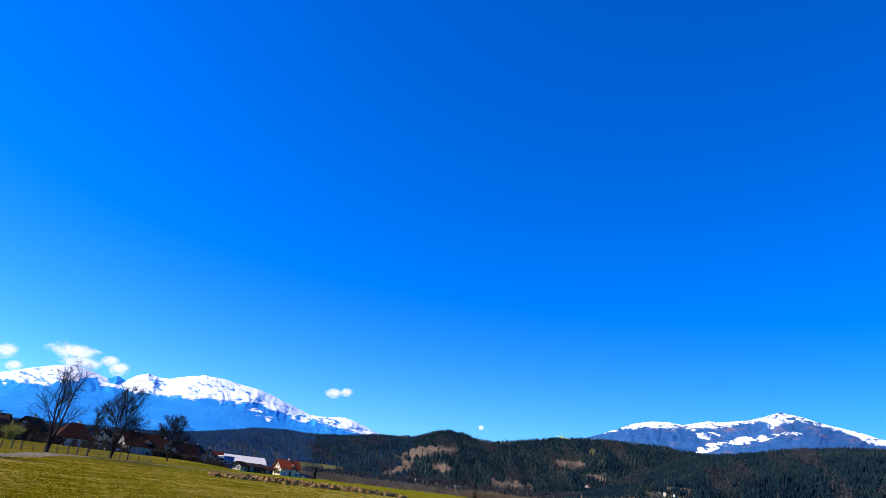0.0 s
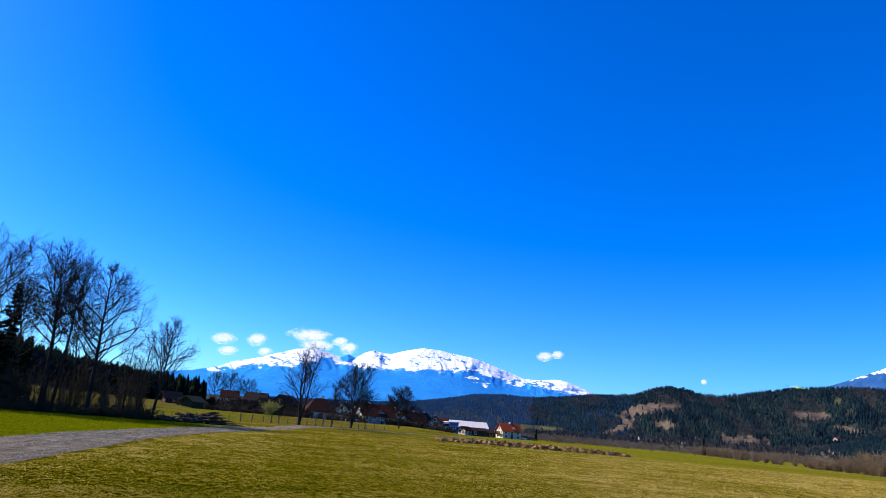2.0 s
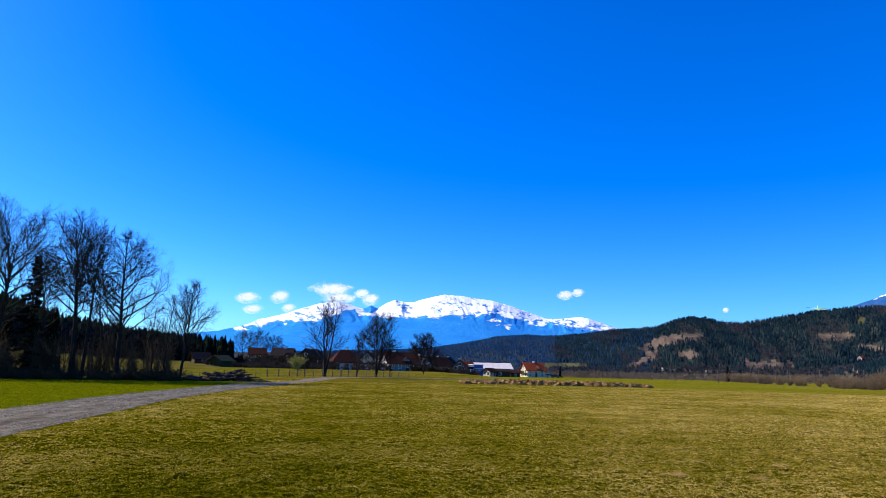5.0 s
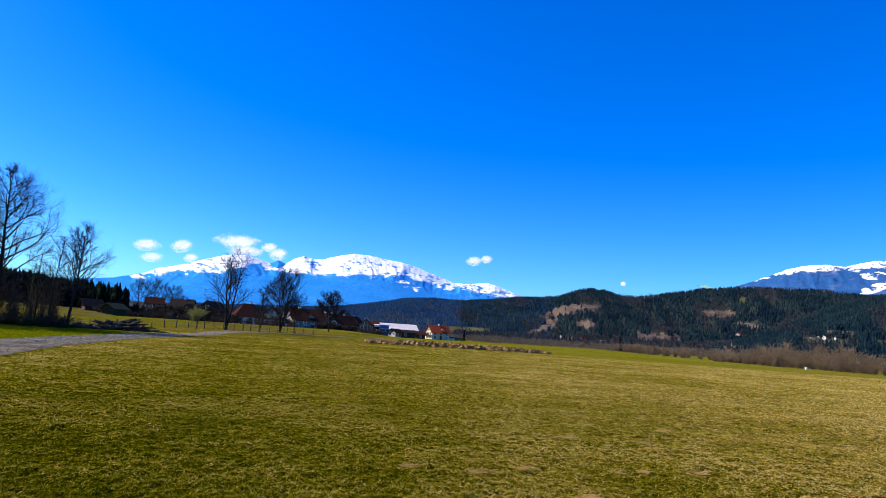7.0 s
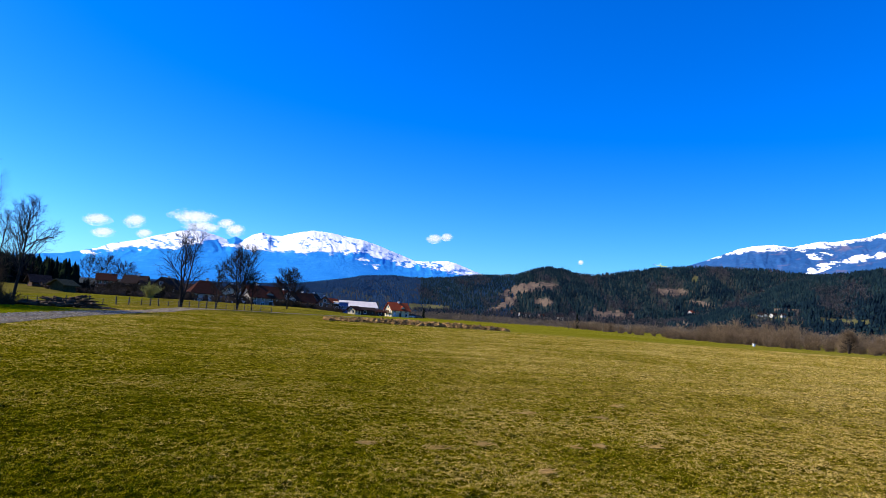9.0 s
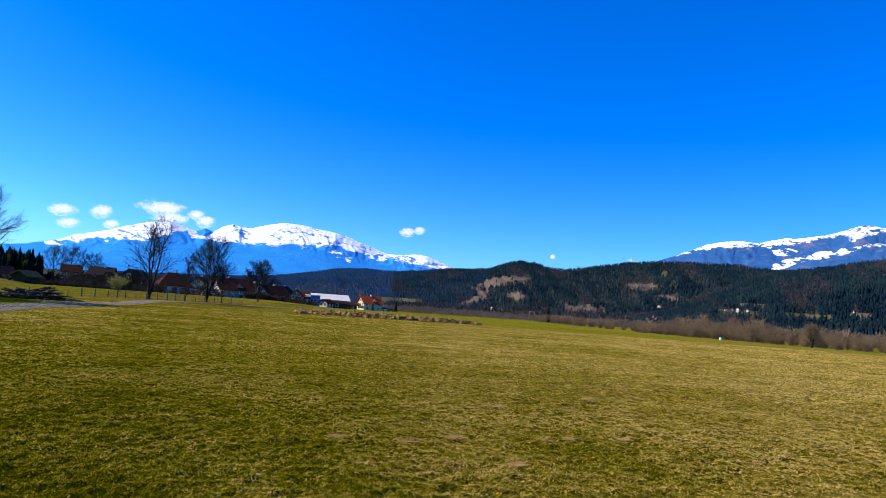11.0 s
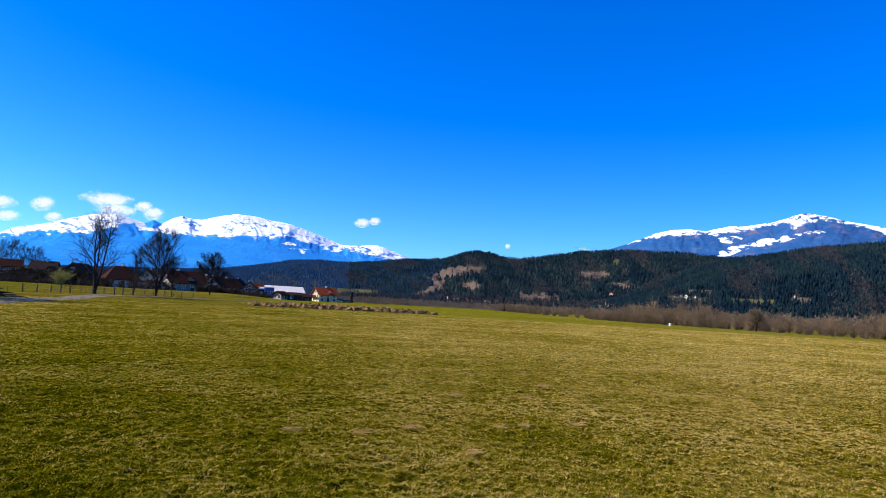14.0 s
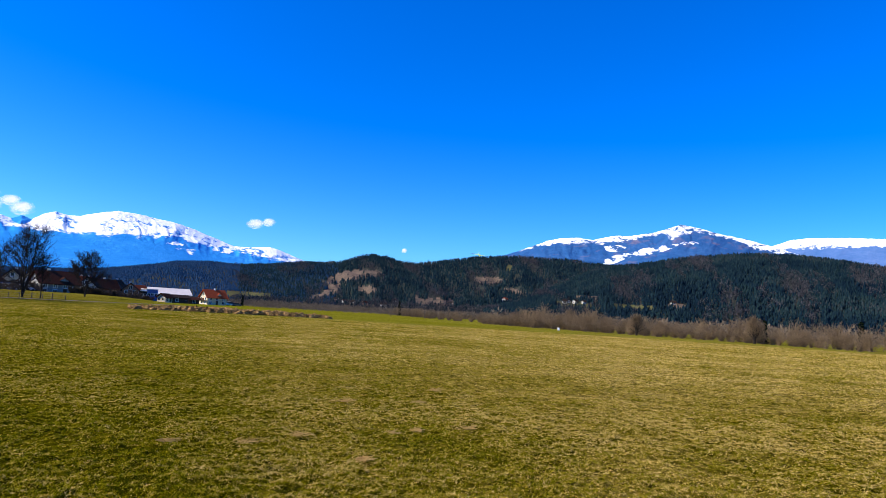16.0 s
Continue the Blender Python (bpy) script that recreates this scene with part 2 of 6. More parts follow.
def mountain_material(name, hazed_a, hazed_b, pale, rust=(0.0, 0.0, 0.0)):
    """Snow where the mesh's own snow cover says so, with a ragged edge; elsewhere rock and woods with blue air haze put
    into their colour.
    """
    m, nt, b = shader(name, 1.0, 0.0)
    vec = coords(nt)
    n_big = grain(nt, vec, 0.006, 6.0, 0.62)
    n_fine = grain(nt, coords(nt, 1, 1, 0.6), 0.042, 6.0, 0.75)
    at = nt.nodes.new("ShaderNodeAttribute")
    at.attribute_name = "snow"
    f = calc(nt, "MULTIPLY_ADD", calc(nt, "SUBTRACT", n_fine, 0.5), 3.6, at.outputs["Fac"])
    r = node(nt, "ShaderNodeMapRange")
    nt.links.new(f, r.inputs[0])
    r.inputs[1].default_value, r.inputs[2].default_value = 0.27, 0.73
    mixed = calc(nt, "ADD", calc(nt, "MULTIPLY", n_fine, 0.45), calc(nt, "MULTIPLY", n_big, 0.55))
    rock = ramp(nt, mixed, (0.36, hazed_a), (0.56, hazed_b), (0.72, pale))
    if sum(rust):
        spots = grain(nt, vec, 0.011, 4.0, 0.6)
        rock = blend(nt, ramp(nt, spots, (0.56, (0, 0, 0)), (0.70, (0.7, 0.7, 0.7))), rock, rust)
    col = blend(nt, r.outputs[0], rock, (0.93, 0.93, 0.92))
    nt.links.new(col, b.inputs["Base Color"])
    bump(nt, b, n_fine, 0.5, 8.0)
    return m


M_GROUND = ground_material()
# the blue of distance haze is mixed into these three mountains' rock tones
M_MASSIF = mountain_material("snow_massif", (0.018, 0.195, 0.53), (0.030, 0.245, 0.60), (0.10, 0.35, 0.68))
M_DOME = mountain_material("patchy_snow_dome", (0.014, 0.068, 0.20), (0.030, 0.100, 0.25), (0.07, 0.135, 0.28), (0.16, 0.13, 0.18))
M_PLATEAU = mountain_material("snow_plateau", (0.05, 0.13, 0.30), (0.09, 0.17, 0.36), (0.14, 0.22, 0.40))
M_HILLSOIL = simple("forest_floor", (0.012, 0.020, 0.018), (0.034, 0.034, 0.026), 0.02, 0.95, 0.05, 0.5, 8.0, dist=2.0)
M_CLEAR = simple("felled_slope", (0.036, 0.030, 0.025), (0.165, 0.115, 0.078), 0.06, 0.95, 0.05, 0.5, 9.0, dist=1.5)
M_PASTURE = simple("hill_pasture", (0.05, 0.052, 0.016), (0.09, 0.080, 0.032), 0.05, 0.95, 0.05, 0.4, 9.0, dist=0.3)
M_BARK = simple("bark", (0.013, 0.010, 0.008), (0.036, 0.028, 0.022), 2.5, 0.9, 0.1, 0.6, 6.0)
M_TWIG = simple("twig_bark", (0.014, 0.011, 0.010), (0.032, 0.025, 0.021), 3.0, 0.9, 0.1, 0.2)
M_SHRUBTWIG = simple("shrub_twigs", (0.115, 0.080, 0.046), (0.225, 0.160, 0.096), 0.5, 0.9, 0.1, 0.2, vary=0.45)
M_WOODS = island("bare_woods", ((0.1, (0.085, 0.066, 0.050)), (0.5, (0.125, 0.098, 0.073)), (0.9, (0.17, 0.135, 0.10))))
# conifer greens pushed towards blue, with the hills' haze in the colour
M_CONIFER = island("hazed_conifer", ((0.0, (0.003, 0.008, 0.016)), (0.40, (0.006, 0.015, 0.023)), (0.70, (0.012, 0.026, 0.028)), (0.93, (0.027, 0.033, 0.036))), scale=0.012)
M_SPRUCE = island("spruce_needles", ((0.1, (0.004, 0.008, 0.006)), (0.9, (0.009, 0.015, 0.008))))
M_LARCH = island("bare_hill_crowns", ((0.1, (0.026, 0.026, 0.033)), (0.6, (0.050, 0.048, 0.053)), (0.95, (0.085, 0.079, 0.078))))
M_EDGEWOOD = island("dark_wood_edge", ((0.1, (0.012, 0.010, 0.010)), (0.9, (0.034, 0.028, 0.024))))
# far ridge spruces: their blue is air haze put into the needle colour
M_FARSPRUCE = island("hazed_far_spruce", ((0.0, (0.008, 0.026, 0.066)), (0.5, (0.013, 0.037, 0.084)), (0.95, (0.021, 0.050, 0.097))), scale=0.010)



# ---- the lie of the land ----
def rise(x, y):
    """Height of the valley floor: level, with a low terrace under the track's far end and the village."""
    x, y = np.asarray(x, float), np.asarray(y, float)
    r = np.hypot(x, y)
    keep = (1 - smooth(22, 50, x)) * smooth(20, 60, y)
    return (0.5 * smooth(88, 108, r) + 1.1 * smooth(112, 190, r)) * keep


def rough_at(x, y, size, octaves=5):
    return noise.fractal((x / size, y / size, 3.7), 0.9, 2.1, octaves)


def sheet(name, az, rs, height, mat, label, category, kind="structure", mats=(), pick=None):
    """A sheet of land over a fan of directions az and distances rs; height(az, r) in metres."""
    A, R = np.meshgrid(np.asarray(az, float), np.asarray(rs, float), indexing="ij")
    X, Y = R * np.sin(np.radians(A)), R * np.cos(np.radians(A))
    Z = height(A, R, X, Y)
    na, nr = A.shape
    idx = np.arange(na * nr).reshape(na, nr)
    f = np.stack([idx[:-1, :-1], idx[1:, :-1], idx[1:, 1:], idx[:-1, 1:]], axis=-1).reshape(-1, 4)[:, ::-1]
    me = mesh_of(name, np.stack([X, Y, Z], -1).reshape(-1, 3), f, mat, True)
    for extra in mats:
        me.materials.append(extra)
    if pick is not None:
        am = ((A[:-1, :-1] + A[1:, 1:]) / 2).ravel()
        rm = ((R[:-1, :-1] + R[1:, 1:]) / 2).ravel()
        me.polygons.foreach_set("material_index", pick(am, rm).astype(np.int32))
    return tagged(new(name, me), label, category, kind=kind)


# valley floor
g_r = np.concatenate([[0.0], np.geomspace(1.2, 3.4, 10), np.geomspace(3.5, 30, 240), np.geomspace(31, 60, 24), np.linspace(62, 240, 90), np.geomspace(260, 4900, 24)])
g_az = np.concatenate([np.arange(-180, -46, 3.0), np.arange(-46, 74, 0.13), np.arange(74, 180.5, 2.95)])
g_az[-1] = 180.0


def tufted(x, y):
    """How thick the turf stands, 0 to 1: hummocks a hand wide with gaps between."""
    return 0.46 * lumps(x, y, 0.13, 1) + 0.34 * lumps(x, y, 0.06, 2) + 0.20 * lumps(x, y, 0.45, 3)


def turf(x, y):
    """Height of the turf over the lie of the land."""
    x, y = np.asarray(x, float), np.asarray(y, float)
    r = np.hypot(x, y)
    off_track = smooth(2.0, 3.2, np.abs(x + 9.8))
    low = 0.05 * (fbm(x, y, 6.0, 90, 3) - 0.5) * smooth(0, 3, r) * smooth(70, 50, r)
    return (low + 0.105 * (tufted(x, y) - 0.5) * smooth(34, 22, r)) * off_track


def floor_height(A, R, X, Y):
    return rise(X, Y) + turf(X, Y)


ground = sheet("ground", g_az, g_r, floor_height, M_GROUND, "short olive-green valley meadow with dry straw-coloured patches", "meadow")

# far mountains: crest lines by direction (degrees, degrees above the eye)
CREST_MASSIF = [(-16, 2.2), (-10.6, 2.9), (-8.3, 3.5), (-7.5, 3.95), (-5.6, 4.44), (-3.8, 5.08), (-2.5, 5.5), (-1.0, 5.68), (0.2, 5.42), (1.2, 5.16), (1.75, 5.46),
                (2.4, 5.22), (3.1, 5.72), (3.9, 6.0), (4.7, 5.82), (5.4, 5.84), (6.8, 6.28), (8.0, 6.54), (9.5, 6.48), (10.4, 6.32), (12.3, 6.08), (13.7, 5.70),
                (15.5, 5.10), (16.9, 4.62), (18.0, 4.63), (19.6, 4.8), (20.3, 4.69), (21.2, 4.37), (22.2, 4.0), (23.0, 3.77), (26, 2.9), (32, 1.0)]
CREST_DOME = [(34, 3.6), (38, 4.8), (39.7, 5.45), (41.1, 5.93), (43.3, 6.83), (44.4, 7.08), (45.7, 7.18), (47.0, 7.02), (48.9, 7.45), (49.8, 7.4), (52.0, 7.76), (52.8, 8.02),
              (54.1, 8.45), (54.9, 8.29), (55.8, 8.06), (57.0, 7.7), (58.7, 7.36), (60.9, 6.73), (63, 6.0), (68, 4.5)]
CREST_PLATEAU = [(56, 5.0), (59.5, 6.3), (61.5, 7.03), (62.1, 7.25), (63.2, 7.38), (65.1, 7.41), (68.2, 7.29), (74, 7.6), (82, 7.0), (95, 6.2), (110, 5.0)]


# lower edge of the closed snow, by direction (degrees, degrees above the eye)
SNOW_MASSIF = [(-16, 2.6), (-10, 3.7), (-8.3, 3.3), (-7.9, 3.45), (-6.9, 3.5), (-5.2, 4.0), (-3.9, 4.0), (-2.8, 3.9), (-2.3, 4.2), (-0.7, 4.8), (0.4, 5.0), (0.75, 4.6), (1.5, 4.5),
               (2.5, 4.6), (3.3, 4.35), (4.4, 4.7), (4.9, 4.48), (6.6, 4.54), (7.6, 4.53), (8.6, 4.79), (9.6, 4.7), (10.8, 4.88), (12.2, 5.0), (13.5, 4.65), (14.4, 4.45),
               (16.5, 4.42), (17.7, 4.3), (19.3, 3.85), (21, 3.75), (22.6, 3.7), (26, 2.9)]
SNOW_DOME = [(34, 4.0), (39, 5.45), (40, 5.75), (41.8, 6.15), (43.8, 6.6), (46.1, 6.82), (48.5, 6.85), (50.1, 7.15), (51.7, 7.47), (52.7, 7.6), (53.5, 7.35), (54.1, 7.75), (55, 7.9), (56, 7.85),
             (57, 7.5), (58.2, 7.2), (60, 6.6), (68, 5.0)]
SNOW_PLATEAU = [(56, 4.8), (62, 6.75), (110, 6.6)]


def ellipse(A, E, a, e, wa, we, slant=0.0):
    return 1 - np.hypot((A - a) / wa, (E - e - slant * (A - a)) / we)


def massif_snow(A, E):
    """Lower snowfields, the bare rock about the gap, and thin tongues of snow."""
    s = np.maximum(ellipse(A, E, -6.1, 3.55, 1.3, 0.22), 0.8 * ellipse(A, E, -8.6, 3.2, 0.8, 0.35)) * 1.2
    s = np.maximum(s, 0.9 * ellipse(A, E, 13.2, 4.1, 1.5, 0.42, -0.15))
    s = np.maximum(s, 0.8 * ellipse(A, E, 16.2, 4.2, 2.4, 0.22, -0.08))
    return s, -1.6 * np.clip(ellipse(A, E, 1.75, 5.35, 0.85, 0.55) * 3, 0, 1)


def dome_snow(A, E):
    s = np.maximum(ellipse(A, E, 49.9, 5.85, 1.9, 0.30, 0.30), ellipse(A, E, 52.3, 6.35, 1.6, 0.26, 0.28)) * 1.3
    s = np.maximum(s, 1.1 * ellipse(A, E, 49.0, 6.35, 1.1, 0.30))
    s = np.maximum(s, 1.2 * ellipse(A, E, 54.7, 6.95, 0.75, 0.16))
    s = np.maximum(s, 1.0 * ellipse(A, E, 48.8, 5.25, 0.9, 0.16, 0.3))
    return s, 0.0 * A


def mountain(name, crest, snow_line, az0, az1, r_foot, r_top, mat, label, seed, relief=34.0, step=0.07, fields=None, bare=0.36):
    ca, ce = np.array(crest).T

    def height(A, R, X, Y):
        u = (R - r_foot) / (r_top - r_foot)
        broad = sum(np.interp(A + d, ca, ce) for d in np.linspace(-3.5, 3.5, 15)) / 15
        k = np.clip(1 - np.abs(u - 1) * 2.4, 0, 1) ** 1.3
        top = r_top * np.tan(np.radians(broad + (np.interp(A, ca, ce) - broad) * k)) + 1.6
        body = np.where(u <= 1, np.clip(u, 0, 1) ** 1.15, 1 - 0.55 * np.clip(u - 1, 0, 2))
        # spurs that run down from the crest, winding, with smaller ribs on them
        warp = 2.2 * (fbm(A, u * 6, 1.6, seed + 20, 3) - 0.5)
        spur = ridges(A + warp, u * 2.2, 1.9, seed, 4, 0.55) - 1
        edge = np.clip(1 - np.abs(u - 1) * 16, 0, 1)
        Z = top * body + relief * spur * smooth(0.60, 0.82, u) * (1 - 0.93 * edge) * np.clip(top / 300, 0, 1)
        Z = Z + 3.2 * (fbm(A, u * 14, 0.25, seed + 40, 3) - 0.75) * smooth(0.3, 0.8, u)
        return np.where(u <= 0, -12.0, Z)

    rs = np.concatenate([np.linspace(r_foot - 40, r_foot + 0.45 * (r_top - r_foot), 22), np.linspace(r_foot + 0.46 * (r_top - r_foot), r_top, 100), np.linspace(r_top + 30, r_top + 480, 7)])
    ob = sheet(name, np.arange(az0, az1, step), rs, height, mat, label, "mountain")
    me = ob.data
    co = np.empty(len(me.vertices) * 3, np.float32)
    me.vertices.foreach_get("co", co)
    x, y, z = co.reshape(-1, 3).T.astype(float)
    A, r = np.degrees(np.arctan2(x, y)), np.hypot(x, y)
    E = np.degrees(np.arctan2(z - 1.6, r))
    up = E - np.interp(A, *np.array(snow_line).T)
    rough = fbm(A, E * 2.6, 0.9, seed + 60, 5, 0.72) - 0.5
    cover = 0.5 + up / 0.24 + 2.2 * rough * (1 - 0.8 * smooth(0.15, 0.6, up))
    # steep ribs stay bare within the snow
    rib = ridges(A + 1.5 * E, E * 2.4, 1.3, seed + 80, 4, 0.6)
    cover = np.minimum(cover, 1.25 - bare * 2.2 * smooth(0.66, 0.80, rib) * (1 - 0.4 * smooth(0.9, 1.6, up)) * (1 + rough))
    if fields:
        more, less = fields(A, E)
        cover = np.maximum(cover, np.where(more > 0, -0.05 + 0.85 * more + 4.6 * rough, -1)) + less
    at = me.attributes.new("snow", "FLOAT", "POINT")
    at.data.foreach_set("value", np.clip(cover, -0.6, 1.6).astype(np.float32))
    return ob


mountain("mountain_massif", CREST_MASSIF, SNOW_MASSIF, -16, 32, 2900, 4250, M_MASSIF, "distant haze-blue mountain massif under bright white snow", 13, 30.0, fields=massif_snow)
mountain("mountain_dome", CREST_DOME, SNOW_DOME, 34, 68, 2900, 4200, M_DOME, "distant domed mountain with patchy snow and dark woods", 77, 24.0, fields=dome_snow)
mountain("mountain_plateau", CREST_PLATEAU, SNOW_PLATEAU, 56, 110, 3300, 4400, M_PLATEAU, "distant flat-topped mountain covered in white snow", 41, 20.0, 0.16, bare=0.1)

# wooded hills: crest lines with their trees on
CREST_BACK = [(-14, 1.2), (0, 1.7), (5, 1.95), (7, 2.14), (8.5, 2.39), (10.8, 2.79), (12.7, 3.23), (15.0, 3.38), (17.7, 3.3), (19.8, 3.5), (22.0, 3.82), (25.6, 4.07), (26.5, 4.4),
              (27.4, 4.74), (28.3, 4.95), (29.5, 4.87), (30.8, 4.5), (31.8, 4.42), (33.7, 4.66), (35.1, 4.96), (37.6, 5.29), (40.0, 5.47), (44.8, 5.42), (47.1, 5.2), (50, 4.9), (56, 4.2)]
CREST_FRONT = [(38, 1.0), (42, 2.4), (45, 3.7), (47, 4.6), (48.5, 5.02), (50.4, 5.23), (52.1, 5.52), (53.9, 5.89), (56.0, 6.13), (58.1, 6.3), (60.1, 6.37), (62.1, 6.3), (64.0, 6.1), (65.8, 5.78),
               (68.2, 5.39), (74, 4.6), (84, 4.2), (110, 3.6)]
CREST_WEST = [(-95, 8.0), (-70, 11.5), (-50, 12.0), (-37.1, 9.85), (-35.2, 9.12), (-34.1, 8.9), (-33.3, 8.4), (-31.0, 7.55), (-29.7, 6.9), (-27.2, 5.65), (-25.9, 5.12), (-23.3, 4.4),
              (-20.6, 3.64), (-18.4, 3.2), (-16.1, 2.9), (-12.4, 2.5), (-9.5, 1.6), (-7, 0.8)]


def hill_shape(crest, r_foot, r_top, trees, seed, bend=1.0):
    """height(az, r) of a hill whose crest, with its trees, stands at the given angles; r_foot, r_top: functions of az."""
    ca, ce = np.array(crest).T

    def at(A, R):
        A, R = np.asarray(A, float), np.asarray(R, float)
        rf, rt = r_foot(A), r_top(A)
        top = np.maximum(rt * np.tan(np.radians(np.interp(A, ca, ce))) + 1.6 - trees, 1.0)
        u = (R - rf) / (rt - rf)
        body = np.where(u <= 1, np.clip(u, 0, 1) ** bend, 1 - 0.5 * np.clip(u - 1, 0, 2))
        wob = np.sin(A * 1.9 + seed + 2.2 * np.sin(A * 0.7 + R / 190)) * 0.5 + np.sin(A * 4.3 + R / 75 + seed * 2) * 0.28
        spur = ridges(A + 3.0 * np.sin(R / 260.0 + seed), R / 300.0, 4.6, int(seed * 10) + 3, 3, 0.5) - 0.62
        return np.where(u <= 0, -3.0, top * (body + (0.05 * wob + 0.34 * spur) * np.clip(u * 3, 0, 1) * np.clip(1.05 - u, 0, 1)))
    return at


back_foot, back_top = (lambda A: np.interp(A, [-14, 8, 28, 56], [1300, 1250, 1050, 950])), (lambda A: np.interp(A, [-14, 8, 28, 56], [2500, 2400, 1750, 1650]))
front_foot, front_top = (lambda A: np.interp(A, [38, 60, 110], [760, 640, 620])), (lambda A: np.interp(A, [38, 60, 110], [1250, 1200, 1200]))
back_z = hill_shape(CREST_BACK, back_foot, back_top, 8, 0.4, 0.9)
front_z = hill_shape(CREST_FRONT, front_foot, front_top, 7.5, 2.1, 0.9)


def height_angle(zf, A, R):
    return np.degrees(np.arctan2(zf(A, R) - 1.6, R))


def clearing(A, R):
    """Felled strips and pastures on the long ridge: 0 wood, 1 felled, 2 pasture."""
    A, R = np.asarray(A, float), np.asarray(R, float)
    E = height_angle(back_z, A, R)
    j = 0.22 * np.sin(A * 7 + E * 5) + 0.12 * np.sin(A * 17 - E * 9)
    out = np.zeros(np.shape(A), int)
    mid = np.interp(A, [24.2, 25.9, 27.2, 29.2], [2.05, 2.75, 3.05, 3.25])
    half = np.interp(A, [24.1, 25.0, 26.2, 28.6, 29.3], [0.05, 0.34, 0.42, 0.28, 0.10])
    upper = (A > 24.1) & (A < 29.3) & (np.abs(E - mid + 0.35 * j) < half)
    track = (np.abs(A - np.interp(E, [0.7, 1.3, 2.0], [23.5, 24.9, 25.5]) + 0.4 * j) < 0.55) & (E > 0.7) & (E < 2.1)
    small = ellipse(A, E, 28.0, 1.75, 0.85, 0.34) + 0.5 * j > 0
    low = (A > 32.2) & (A < 35.5) & (E > 0.7) & (E < 1.35 + 0.6 * j)
    high = ellipse(A, E, 38.4, 3.2, 1.5, 0.28) + 0.6 * j > 0
    slip = ellipse(A, E, 40.6, 2.35, 0.9, 0.22, -0.15) + 0.5 * j > 0
    out[upper | track | small | low | high | slip] = 1
    grass = ((A > 16.6) & (A < 20.1) & (E > 0.45) & (E < 0.95)) | (ellipse(A, E, 40.1, 4.3, 0.25, 0.3) > 0)
    farm = (A > 44.2) & (A < 47.4) & (E > 1.30) & (E < 1.75)
    out[grass | farm] = 2
    return out


def front_clearing(A, R):
    A, R = np.asarray(A, float), np.asarray(R, float)
    E = height_angle(front_z, A, R)
    out = np.zeros(np.shape(A), int)
    out[(A > 48.9) & (A < 52.2) & (np.abs(E - 1.50) < 0.20 + 0.06 * np.sin(A * 9))] = 2
    out[ellipse(A, E, 53.8, 1.8, 0.8, 0.22) > 0] = 1
    out[(A > 44.2) & (A < 47.2) & (E > 1.25) & (E < 1.72)] = 2
    out[ellipse(A, E, 46.6, 2.15, 1.3, 0.16) > 0] = 1
    return out


sheet("hill_back", np.arange(-14, 56, 0.15), np.geomspace(900, 2900, 150), lambda A, R, X, Y: back_z(A, R), M_HILLSOIL, "long wooded hill ridge with a felled brown clearing", "hill",
      mats=(M_CLEAR, M_PASTURE), pick=clearing)
sheet("hill_front", np.arange(38, 110, 0.2), np.geomspace(580, 1500, 110), lambda A, R, X, Y: front_z(A, R), M_HILLSOIL, "broad wooded hillside above the river woods", "hill",
      mats=(M_CLEAR, M_PASTURE), pick=front_clearing)

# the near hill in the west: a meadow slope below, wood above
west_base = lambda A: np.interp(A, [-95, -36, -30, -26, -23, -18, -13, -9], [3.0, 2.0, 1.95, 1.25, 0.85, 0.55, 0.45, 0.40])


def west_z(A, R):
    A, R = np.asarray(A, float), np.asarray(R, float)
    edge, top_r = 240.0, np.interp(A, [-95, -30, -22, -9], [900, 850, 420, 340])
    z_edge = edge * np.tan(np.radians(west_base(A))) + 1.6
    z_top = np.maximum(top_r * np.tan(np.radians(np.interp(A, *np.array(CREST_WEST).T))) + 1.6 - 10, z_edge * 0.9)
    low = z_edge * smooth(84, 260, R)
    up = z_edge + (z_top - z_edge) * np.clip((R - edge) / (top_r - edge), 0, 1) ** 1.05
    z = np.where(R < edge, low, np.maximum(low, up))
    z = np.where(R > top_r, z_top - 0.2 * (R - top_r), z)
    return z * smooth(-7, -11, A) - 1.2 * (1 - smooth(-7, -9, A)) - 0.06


M_SLOPE = simple("rough_slope_grass", (0.050, 0.046, 0.006), (0.125, 0.102, 0.022), 0.12, 1.0, 0.0, 0.5, 14.0, dist=0.1)
sheet("hill_west", np.arange(-95, -6.9, 0.5), np.concatenate([np.linspace(84, 250, 40), np.linspace(258, 1100, 50)]), lambda A, R, X, Y: west_z(A, R), M_SLOPE,
      "rough grass slope rising to a dark wooded hill", "hill", mats=(M_HILLSOIL,), pick=lambda A, R: (R > 238) * 1)


# ---- trees of the far woods, joined, too many to count ----
def cone_tree(rng, tiers=2, sides=6, wide=0.23):
    """A small conifer one metre high: jagged skirts on a stem."""
    V, F = [], []
    for t in range(tiers):
        z0, z1 = 0.08 + 0.80 * t / tiers, 0.08 + 0.80 * (t + 1) / tiers + 0.16
        if t == tiers - 1:
            z1 = 1.0
        rad = wide * (1 - 0.68 * t / tiers)
        a0 = rng.random() * 6
        base = len(V)
        V.append((0, 0, z1))
        for i in range(sides):
            k = 0.62 if i % 2 else 1.15
            k *= 0.8 + 0.4 * rng.random()
            a = a0 + i * 2 * math.pi / sides
            V.append((rad * k * math.cos(a), rad * k * math.sin(a), z0 - 0.05 * (k - 0.8)))
        for i in range(sides):
            F.append((base, base + 1 + i, base + 1 + (i + 1) % sides))
    return np.array(V), np.array(F)


